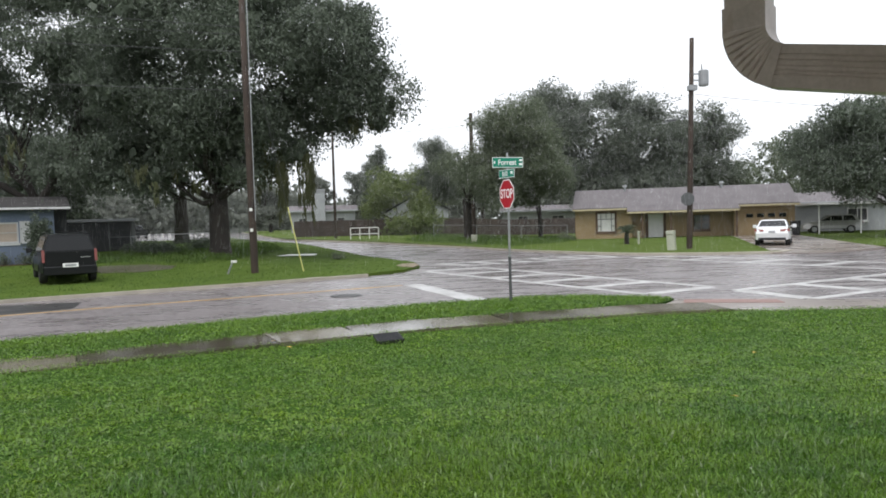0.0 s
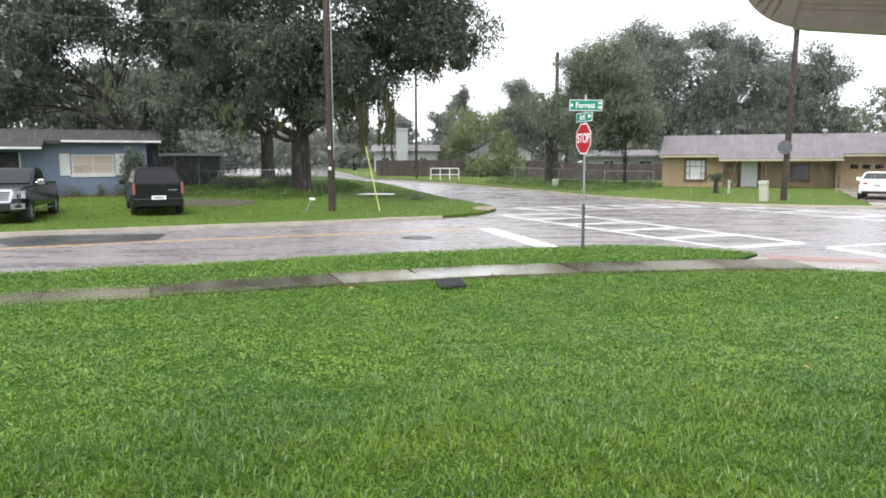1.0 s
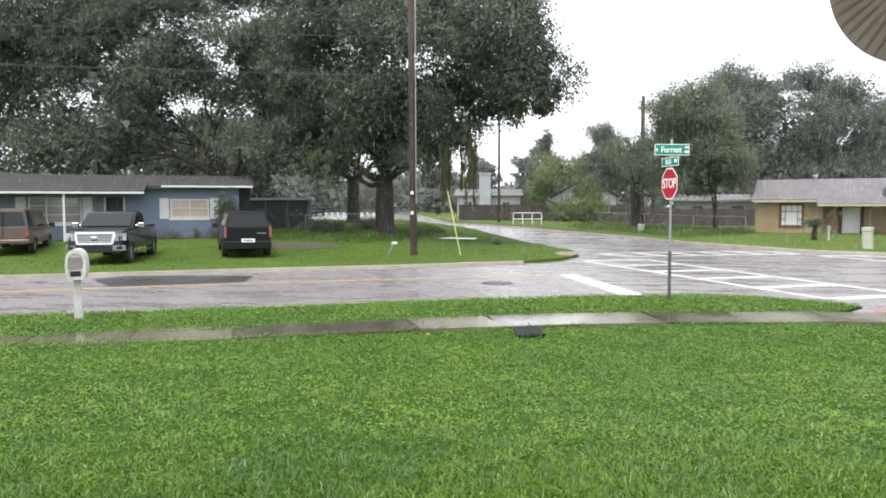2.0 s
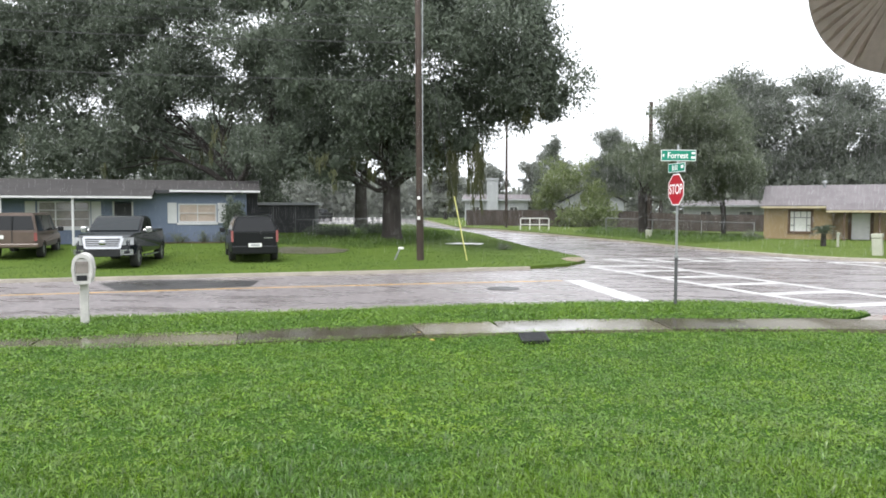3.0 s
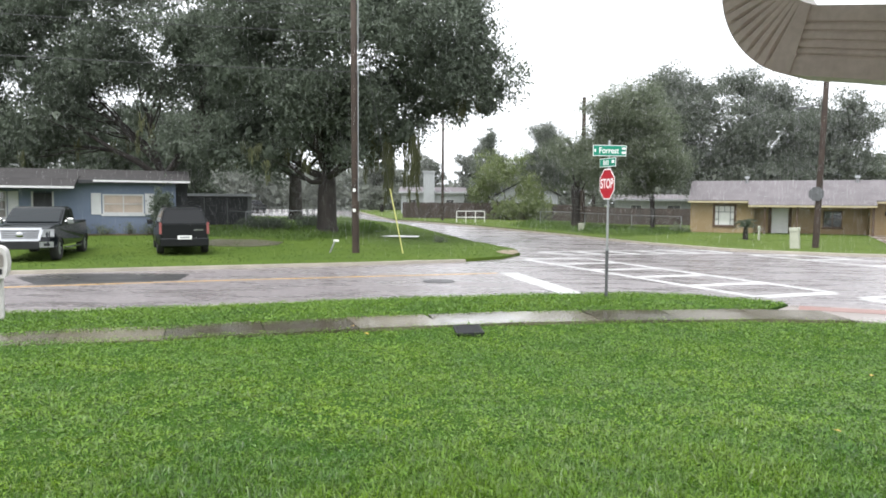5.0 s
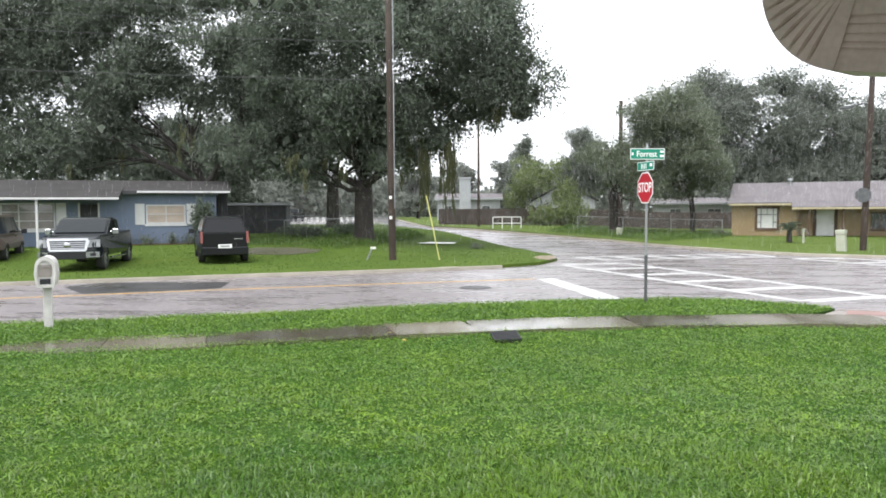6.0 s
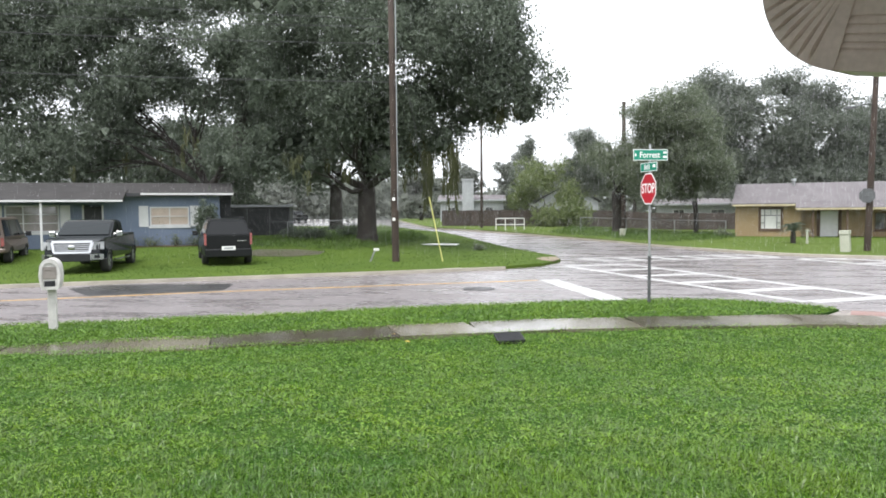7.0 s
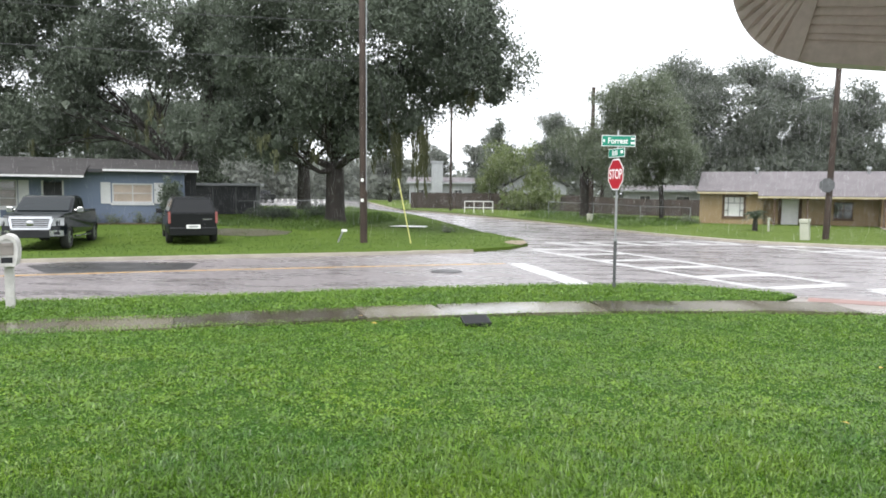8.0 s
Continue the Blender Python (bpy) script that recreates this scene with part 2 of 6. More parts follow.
M_SILVERPAINT = material("silver_car_paint", (0.42, 0.42, 0.42), (0.36, 0.36, 0.36), 0.3, 4, 50, 0.02, coat=0.6, metal=0.3)
M_CHROME = material("chrome", (0.48, 0.49, 0.50), (0.42, 0.43, 0.44), 0.2, 4, 50, 0.0, metal=1.0)
M_RUBBER = material("tyre_rubber", (0.02, 0.02, 0.02), (0.03, 0.03, 0.03), 0.8, 6, 60, 0.2)
M_TAIL = material("red_tail_lens", (0.26, 0.075, 0.065), (0.20, 0.055, 0.05), 0.25, 6, 60, 0.0)
M_FENCE = material("weathered_fence_board", (0.072, 0.054, 0.047), (0.046, 0.036, 0.032), 0.85, 1.5, 20, 0.5, island=0.3)
M_BEIGE = material("beige_metal", (0.68, 0.585, 0.545), (0.52, 0.445, 0.41), 0.42, 16, 130, 0.1)
M_COLUMN = material("taupe_painted_column", (0.66, 0.565, 0.52), (0.60, 0.51, 0.47), 0.6, 5, 60, 0.1)
M_PALEHOUSE = material("pale_siding", (0.36, 0.37, 0.39), (0.31, 0.32, 0.34), 0.7, 1, 20, 0.2)
M_CLOVER = leafy(material("clover_leaves", (0.145, 0.255, 0.020), (0.085, 0.180, 0.024), 0.5, 0.7, 3, 0, island=0.3, spec=0.5), 0.25)
M_MAILBOX = material("weathered_white_plastic", (0.62, 0.60, 0.58), (0.45, 0.435, 0.42), 0.5, 6, 40, 0.15)
M_TAUPE = material("taupe_panel", (0.27, 0.24, 0.22), (0.22, 0.195, 0.18), 0.5, 6, 40, 0.1)
M_WINDSCREEN = glass_material("windscreen_glass", (0.014, 0.018, 0.020), 0.04)
M_WINDSCREEN.node_tree.nodes["Principled BSDF"].inputs["Specular IOR Level"].default_value = 0.22
M_HEADLAMP = material("clear_lamp_glass", (0.34, 0.35, 0.36), (0.20, 0.21, 0.22), 0.12, 9, 60, 0.0)
M_RAIN = leafy(material("rain_water", (0.80, 0.81, 0.83), (0.76, 0.77, 0.79), 0.3, 3, 30, 0, spec=0.5), 0.5)
M_STEM = material("flower_yellow", (0.50, 0.34, 0.07), (0.42, 0.27, 0.05), 0.6, 3, 30, 0)


# ---------------------------------------------------------------- mesh helpers
def smooth(a, b, v):
    k = min(1.0, max(0.0, (v - a) / (b - a)))
    return k * k * (3 - 2 * k)


def part(name, bm, mat, parent=None, label="", bevel=0.0, flat=True):
    """Links a bmesh as one mesh object under parent."""
    if bevel:
        bmesh.ops.bevel(bm, geom=list(bm.edges), offset=bevel, segments=1, affect="EDGES", clamp_overlap=True)
    me = bpy.data.meshes.new(name)
    bm.to_mesh(me)
    bm.free()
    if not flat:
        for f in me.polygons:
            f.use_smooth = True
    me.materials.append(mat)
    ob = new(name, me)
    if parent:
        ob.parent = parent
    if label:
        tagged(ob, label)
    return ob


def share(name, ob, parent, m):
    """Another object on the same mesh, under parent, at the local pose m."""
    o = new(name, ob.data)
    o.parent = parent
    o.matrix_basis = m
    return o


def thing(name, m, label, category, group="", kind=""):
    e = new(name)
    e.empty_display_size = 0.3
    e.matrix_basis = m
    return tagged(e, label, category, group, kind)


def box(bm, x0, x1, y0, y1, z0, z1, m=None):
    vs = [bm.verts.new((x, y, z)) for z in (z0, z1) for y in (y0, y1) for x in (x0, x1)]
    for f in ((0, 2, 3, 1), (4, 5, 7, 6), (0, 1, 5, 4), (2, 6, 7, 3), (0, 4, 6, 2), (1, 3, 7, 5)):
        bm.faces.new([vs[i] for i in f])
    if m:
        for v in vs:
            v.co = m @ v.co
    return vs


def tube(bm, pts, radii, seg=8, caps=True):
    """A tube along pts with one radius per point."""
    pts = [Vector(p) for p in pts]
    rings = []
    for i, p in enumerate(pts):
        d = (pts[min(i + 1, len(pts) - 1)] - pts[max(i - 1, 0)]).normalized()
        a = d.orthogonal().normalized() if i == 0 else (a - d * a.dot(d)).normalized()
        b = d.cross(a)
        rings.append([bm.verts.new(p + radii[i] * (math.cos(q) * a + math.sin(q) * b))
                      for q in (2 * math.pi * k / seg for k in range(seg))])
    for r, s in zip(rings, rings[1:]):
        for k in range(seg):
            bm.faces.new((r[k], r[(k + 1) % seg], s[(k + 1) % seg], s[k]))
    if caps:
        bm.faces.new(rings[0][::-1]), bm.faces.new(rings[-1])


def prism(bm, outline, axis, a, b):
    """Extrudes an outline of 2D points along the axis ('x', 'y' or 'z') from a to b."""
    def at(p, w):
        return {"x": (w, p[0], p[1]), "y": (p[0], w, p[1]), "z": (p[0], p[1], w)}[axis]
    lo, hi = [bm.verts.new(at(p, a)) for p in outline], [bm.verts.new(at(p, b)) for p in outline]
    k = len(outline)
    bm.faces.new(lo), bm.faces.new(hi[::-1])
    for i in range(k):
        bm.faces.new((lo[i], hi[i], hi[(i + 1) % k], lo[(i + 1) % k]))
    bmesh.ops.recalc_face_normals(bm, faces=bm.faces[:])
    return lo, hi


def panel(bm, corners, thick):
    """A flat plate on four corners, thickened outwards along its normal."""
    c = [Vector(p) for p in corners]
    nrm = (c[1] - c[0]).cross(c[2] - c[0]).normalized() * thick
    lo, hi = [bm.verts.new(p) for p in c], [bm.verts.new(p + nrm) for p in c]
    k = len(c)
    bm.faces.new(lo[::-1]), bm.faces.new(hi)
    for i in range(k):
        bm.faces.new((lo[i], lo[(i + 1) % k], hi[(i + 1) % k], hi[i]))


def inside(x, y, poly):
    """Even-odd test of numpy arrays x, y against a polygon."""
    r = np.zeros(len(x), bool)
    for (x0, y0), (x1, y1) in zip(poly, poly[1:] + poly[:1]):
        hit = ((y0 > y) != (y1 > y)) & (x < (x1 - x0) * (y - y0) / (y1 - y0 + 1e-12) + x0)
        r ^= hit
    return r


def sheet(name, poly, height, step, mat, parent=None, skirt=0.15, label="", category="", kind="structure", box_in=None):
    """A ground sheet: a polygon filled with triangles that follow height(x, y), with a skirt down its edge."""
    edge = []
    for (x0, y0), (x1, y1) in zip(poly, poly[1:] + poly[:1]):
        k = max(1, int(math.hypot(x1 - x0, y1 - y0) / (step * 1.5)))
        edge += [Vector((x0 + (x1 - x0) * i / k, y0 + (y1 - y0) * i / k)) for i in range(k)]
    nb = len(edge)
    xs, ys = [p[0] for p in poly], [p[1] for p in poly]
    lim = box_in or (min(xs), max(xs), min(ys), max(ys))
    gx, gy = np.meshgrid(np.arange(lim[0], lim[1], step), np.arange(lim[2], lim[3], step))
    gx, gy = gx.ravel() + np.random.uniform(-.2, .2, gx.size) * step, gy.ravel() + np.random.uniform(-.2, .2, gy.size) * step
    ok = inside(gx, gy, poly)
    pts = edge + [Vector((a, b)) for a, b in zip(gx[ok], gy[ok])]
    vs, _, fs, *_ = delaunay_2d_cdt(pts, [], [list(range(nb))], 1, 1e-4)
    verts = [(v.x, v.y, height(v.x, v.y)) for v in vs]
    me = bpy.data.meshes.new(name)
    low = len(verts)
    faces = [tuple(f) for f in fs]
    if skirt:
        verts += [(verts[i][0], verts[i][1], verts[i][2] - skirt) for i in range(nb)]
        faces += [(i, low + i, low + (i + 1) % nb, (i + 1) % nb) for i in range(nb)]
    me.from_pydata(verts, [], faces)
    me.materials.append(mat)
    bm = bmesh.new()
    bm.from_mesh(me)
    bmesh.ops.recalc_face_normals(bm, faces=bm.faces[:])
    up = sum(f.normal.z * f.calc_area() for f in bm.faces)
    if up < 0:
        bmesh.ops.reverse_faces(bm, faces=bm.faces[:])
    bm.to_mesh(me)
    bm.free()
    ob = new(name, me)
    if parent:
        ob.parent = parent
    return tagged(ob, label, category, "", kind)


def quads(name, V, mat, parent=None):
    """One mesh of many loose four-cornered pieces from an array (n, 4, 3)."""
    n = len(V)
    me = bpy.data.meshes.new(name)
    me.vertices.add(4 * n), me.loops.add(4 * n), me.polygons.add(n)
    me.vertices.foreach_set("co", np.ascontiguousarray(V, np.float32).ravel())
    me.loops.foreach_set("vertex_index", np.arange(4 * n, dtype=np.int32))
    me.polygons.foreach_set("loop_start", np.arange(0, 4 * n, 4, dtype=np.int32))
    me.update(calc_edges=True)
    me.materials.append(mat)
    ob = new(name, me)
    if parent:
        ob.parent = parent
    return ob


def leaf_quads(P, size, rng, droop=0.3, ratio=0.68):
    """Leaf-shaped pieces of random turn at the points P."""
    n = len(P)
    d = rng.normal(size=(n, 3))
    d[:, 2] -= droop
    d /= np.linalg.norm(d, axis=1)[:, None]
    s = np.cross(d, rng.normal(size=(n, 3)))
    s /= np.linalg.norm(s, axis=1)[:, None] + 1e-9
    L = size * rng.uniform(0.6, 1.4, n)[:, None]
    w = L * ratio * rng.uniform(0.6, 1.2, n)[:, None]
    bend = np.cross(d, s) * L * 0.15
    return np.stack([P - d * L / 2, P + s * w / 2 + bend + d * L * rng.uniform(-.2, .2, n)[:, None], P + d * L / 2,
                     P - s * w / 2 + bend + d * L * rng.uniform(-.2, .2, n)[:, None]], 1)


# ---------------------------------------------------------------- ground
U = Vector((0.875, 0.485, 0)).normalized()      # along the near street
V = Vector((-0.42, 0.907, 0)).normalized()      # along the receding street
N = Vector((-U.y, U.x, 0))


def terrain(x, y):
    return (0.45 * smooth(40, 70, y) + 0.35 * smooth(70, 130, y)) * (1 - smooth(-4, 10, x))


def road_z(x, y):
    return terrain(x, y)


def yard_z(x, y):
    d = (Vector((x + 12.5, y - 22.4, 0))).dot(N)
    rise = 0.40 * smooth(4, 14, d) * (1 - smooth(-13, -5, x))
    rise *= 1 - 0.75 * smooth(47, 66, y)
    return terrain(x, y) + 0.12 + rise + 0.03 * noise.noise((x * 0.5, y * 0.5, 3.0))


def right_z(x, y):
    return terrain(x, y) + 0.11 + 0.08 * smooth(38, 56, y) + 0.02 * noise.noise((x * 0.5, y * 0.5, 7.0))


def lawn_z(x, y):
    return 0.04 + 0.43 * (1 - smooth(1.5, 11.5, y)) + 0.02 * noise.noise((x * 0.6, y * 0.6, 1.0))


def verge_z(x, y):
    d = Vector((x + 8.8, y - 13.4, 0)).dot(N)
    return 0.018 + 0.045 * smooth(0.0, 1.6, -d) + 0.012 * noise.noise((x * 0.8, y * 0.8, 5.0))


ground = sheet("ground", [(-1500, -600), (1500, -600), (1500, 2500), (-1500, 2500)], lambda x, y: terrain(x, y) - 0.12, 15, M_FIELD,
               skirt=0, label="flat grassy land reaching to the horizon", category="ground", box_in=(-120, 120, -30, 180))
ROAD = [(-60, -15), (-11.6, 10.8), (1, 15.0), (9, 11.5), (30, 5), (70, -5), (70, 40), (22, 36), (14, 37), (9.5, 39.5), (3.5, 50.5),
        (-1.5, 56), (-7.5, 63.5), (-14.5, 73), (-36, 128), (-45, 150), (-52, 150), (-28, 87), (-18.5, 66), (-13, 55), (-8, 45.6),
        (-4.2, 36.5), (-5, 29.5), (-60, -3)]
road = sheet("road", ROAD, road_z, 2.0, M_ASPHALT, skirt=0.1, label="wet grey asphalt road junction with worn surface", category="road")
YARD = [(-110, -35), (-59.7, -6.3), (-17.9, 18.4), (-12.2, 21.9), (-7.0, 24.9), (-3.3, 27.3), (-1.9, 29.1), (-1.35, 31.4), (-1.7, 34),
        (-2.8, 36.8), (-6.4, 45.6), (-11.2, 54.7), (-16.8, 65.7), (-26.7, 87), (-47, 140), (-110, 140)]
yard = sheet("lawn_of_blue_house", YARD, yard_z, 1.2, M_YARDSOIL, label="green wet grass yard behind a low kerb", category="lawn", box_in=(-60, 0, -5, 95))
RIGHT = [(-36, 128), (-16, 71.8), (-8.8, 62.4), (-2.5, 54.3), (1.4, 49.6), (6.4, 40.6), (8.2, 37.8), (9.9, 36.1), (13.2, 34.6), (16, 34.2),
         (17, 35.2), (20.5, 37.0), (40, 35.5), (90, 30), (90, 140), (-30, 140)]
right_lawn = sheet("lawn_of_tan_house", RIGHT, right_z, 1.5, M_FARSOIL, label="green wet grass lawn behind a kerb", category="lawn", box_in=(-20, 45, 33, 100))
NEAR = [(-40, -6.6), (-8.8, 9.2), (-6.6, 10.25), (-4.9, 11.1), (-2.0, 12.5), (0, 13.35), (2, 14.0), (4.3, 14.4), (6.3, 14.45), (8.7, 14.3),
        (12, 13), (20, 8), (20, -6), (-40, -25)]
near_lawn = sheet("front_lawn", NEAR, lawn_z, 0.5, M_SOIL, label="lush wet green front lawn of broad-bladed grass", category="lawn", box_in=(-14, 12, 0, 15))
VERGE = [(-40, -2.6), (-11.6, 12), (-8.8, 13.4), (-5.6, 15.1), (-2.7, 16.6), (-0.5, 17.4), (1.4, 17.9), (3.4, 17.95), (4.8, 17.3), (5.2, 16.7),
         (4.5, 15.75), (2.2, 15.0), (-0.6, 14.1), (-2.2, 13.5), (-5.3, 11.8), (-6.9, 10.75), (-9.2, 9.6), (-40, -6.0)]
verge = sheet("grass_verge", VERGE, verge_z, 0.5, M_SOIL, label="narrow green grass verge between pavement and road", category="verge")
DIRT = [(-14.8, 30.2), (-13.4, 30.6), (-12.5, 31.6), (-12.7, 32.8), (-14.2, 33.2), (-16.0, 32.8), (-16.6, 31.6), (-16.0, 30.6)]
dirt = sheet("dirt_patch", DIRT, lambda x, y: yard_z(x, y) + 0.015, 0.6, M_DIRT, skirt=0.05, label="bare muddy patch of wet earth in the yard", category="dirt")
CORNER = [(-1.37, 31.4), (-1.62, 30.2), (-2.1, 30.6), (-2.4, 31.6), (-2.2, 32.8), (-1.6, 33.0)]
corner_dirt = sheet("corner_dirt", CORNER, lambda x, y: yard_z(x, y) + 0.02, 0.5, M_SAND, skirt=0.04, label="worn tan bare earth at the grass corner", category="dirt")
DRIVE = [(15.6, 33.9), (17.5, 33.2), (21.8, 35.2), (26.4, 53.6), (22.2, 55.0)]
drive = sheet("driveway", DRIVE, lambda x, y: right_z(x, y) + 0.02 - 0.1 * (1 - smooth(33, 36, y)), 1.2, M_RAMP, label="wet concrete driveway of the tan house", category="driveway")
RAMP = [(4.55, 15.6), (5.3, 16.75), (7.5, 16.3), (10.2, 15.3), (13.5, 13.2), (12, 12.9), (8.7, 14.2), (6.3, 14.35)]
ramp = sheet("kerb_ramp", RAMP, lambda x, y: 0.045, 0.8, M_RAMP, skirt=0.06, label="sloped wet concrete kerb ramp at the corner", category="ramp")
tact = sheet("tactile_strip", [(5.4, 16.6), (7.4, 16.1), (7.3, 15.5), (5.2, 16.0)], lambda x, y: 0.052, 0.5, M_TACTILE, skirt=0.02,
             label="faded red tactile paving at the corner", category="paving")

SIDE = [(-23.5, 78), (-30, 96), (-44, 133), (-105, 133), (-90, 84), (-50, 79)]
sheet("side_street", SIDE, lambda x, y: yard_z(x, y) + 0.03, 3.0, M_ASPHALT, skirt=0.05, label="wet grey asphalt side street beyond the oaks", category="road")


def strip(name, pts, w, z, h, mat, label, category, zf=road_z):
    """A low strip of width w along a line of points, standing h above zf + z."""
    bm = bmesh.new()
    rows = []
    for i, p in enumerate(pts):
        a, b = Vector(pts[max(i - 1, 0)]), Vector(pts[min(i + 1, len(pts) - 1)])
        d = (b - a).normalized()
        s = Vector((-d.y, d.x)) * (w / 2)
        zz = zf(*p) + z
        q = Vector(p)
        rows.append([bm.verts.new((*(q + k * s), zz + dz)) for k, dz in ((1, 0), (1, h), (-1, h), (-1, 0))])
    for r, s in zip(rows, rows[1:]):
        for k in range(3):
            bm.faces.new((r[k], r[k + 1], s[k + 1], s[k]))
    bm.faces.new(rows[0]), bm.faces.new(rows[-1][::-1])
    bmesh.ops.recalc_face_normals(bm, faces=bm.faces[:])
    return tagged(part(name, bm, mat), label, category, "", "structure")


def dense(pts, step=1.5):
    out = []
    for (x0, y0), (x1, y1) in zip(pts, pts[1:]):
        k = max(1, int(math.hypot(x1 - x0, y1 - y0) / step))
        out += [(x0 + (x1 - x0) * i / k, y0 + (y1 - y0) * i / k) for i in range(k)]
    return out + [pts[-1]]


strip("kerb", dense(YARD[1:6]), 0.30, -0.05, 0.16, M_KERB, "pale concrete kerb along the grass yard", "kerb")
strip("kerb", dense(RIGHT[0:11]), 0.30, -0.05, 0.17, M_KERB, "pale concrete kerb along the far lawn", "kerb")
strip("kerb", dense([(-40, -2.55), (-11.6, 12.05), (-8.8, 13.45), (-5.6, 15.15), (-2.7, 16.65), (-0.5, 17.45), (1.4, 17.95), (3.4, 18.0), (4.85, 17.35)]),
      0.14, -0.05, 0.066, M_KERB, "flush concrete edging along the verge", "kerb")

# painted lines
LINES = [("stop_line", [(-1.35, 23.2), (0.55, 18.15)], 0.62, M_WHITELINE, "broad white stop line"),
         ("centre_line", dense([(-60, -9.6), (-15.2, 15.6), (-10.4, 18.5), (-6.0, 20.85), (-1.7, 23.05)]), 0.12, M_YELLOWLINE, "worn yellow centre line")]


def ladder(a, b, c, d, k, w=0.28, rung=0.46):
    """A ladder crossing: long lines a-b and c-d, k rungs between them."""
    a, b, c, d = Vector(a), Vector(b), Vector(c), Vector(d)
    LINES.append(("crossing_line", [tuple(a), tuple(b)], w, M_WHITELINE, "white line of a ladder crossing"))
    LINES.append(("crossing_line", [tuple(c), tuple(d)], w, M_WHITELINE, "white line of a ladder crossing"))
    for i in range(k):
        f = i / (k - 1)
        p, q = a.lerp(b, f), c.lerp(d, f)
        g = (q - p).normalized() * (w / 2 + 0.01)
        LINES.append(("crossing_bar", [tuple(p + g), tuple(q - g)], rung, M_WHITELINE, "white bar of a ladder crossing"))


ladder((-1.1, 29.2), (5.0, 18.4), (1.4, 30.4), (7.3, 19.7), 6)
ladder((7.5, 18.7), (14.0, 22.2), (8.4, 16.4), (15.2, 20.2), 4)
ladder((-0.6, 33.9), (7.2, 37.4), (1.0, 32.2), (8.4, 35.4), 6)
ladder((8.9, 34.3), (15.0, 23.6), (11.2, 34.6), (17.4, 25.2), 5)
for nm, pts, w, mt, lab in LINES:
    strip(nm, pts if len(pts) > 3 else dense(pts, 2.5), w, 0.0, 0.006, mt, lab + " painted on the wet road", "road marking")
sheet("asphalt_patch", [(-15.3, 18.6), (-15.0, 19.7), (-13.2, 20.3), (-11.0, 20.6), (-10.4, 18.9), (-11.8, 17.9), (-13.4, 17.0)], lambda x, y: 0.007, 1.0, M_PATCH, skirt=0.006,
      label="dark tarred repair patch in the road", category="road patch")
bm = bmesh.new()
bmesh.ops.create_cone(bm, cap_ends=True, segments=24, radius1=0.46, radius2=0.44, depth=0.02)
tagged(part("manhole_cover", bm, M_PATCH), "round dark iron manhole cover in the road", "manhole cover").matrix_basis = pose(-3.15, 20.2, 0.012)

# pavement slabs
CENTRE = [(-30, -2.3), (-9.0, 9.4), (-5.1, 11.45), (-2.1, 13.0), (0.8, 14.05), (3.3, 14.72), (5.6, 15.02)]
line = dense(CENTRE, 0.3)
acc, marks = 0.0, [Vector(line[0])]
for a, b in zip(line, line[1:]):
    acc += (Vector(b) - Vector(a)).length
    if acc >= 1.5:
        marks.append(Vector(b))
        acc = 0.0
pavement = tagged(new("pavement"), "narrow wet concrete pavement of cast slabs", "pavement", "", "structure")

for i, (a, b) in enumerate(zip(marks, marks[1:])):
    bm = bmesh.new()
    d = (b - a).normalized()
    s = Vector((-d.y, d.x)) * 0.64
    a2, b2 = a + d * 0.008, b - d * 0.008
    dz = 0.012 * math.sin(i * 2.3)
    lo = [bm.verts.new((p.x, p.y, -0.02)) for p in (a2 - s, b2 - s, b2 + s, a2 + s)]
    hi = [bm.verts.new((p.x, p.y, 0.095 + dz * k)) for p, k in ((a2 - s, 1), (b2 - s, -1), (b2 + s, -1), (a2 + s, 1))]
    bm.faces.new(lo[::-1]), bm.faces.new(hi)
    for k in range(4):
        bm.faces.new((lo[k], lo[(k + 1) % 4], hi[(k + 1) % 4], hi[k]))
    part("slab", bm, M_WALK, pavement)


# ---------------------------------------------------------------- trees
def limb(bm, p, q, r0, r1, rng, bend=0.12, steps=5, seg=7):
    p, q = Vector(p), Vector(q)
    L = (q - p).length
    off = Vector(rng.normal(size=3)) * L * bend
    pts = [p.lerp(q, k / steps) + off * math.sin(math.pi * k / steps) * 0.6 + Vector(rng.normal(size=3)) * L * 0.015 * (0 < k < steps) for k in range(steps + 1)]
    tube(bm, pts, [r0 + (r1 - r0) * k / steps for k in range(steps + 1)], seg)
    return pts


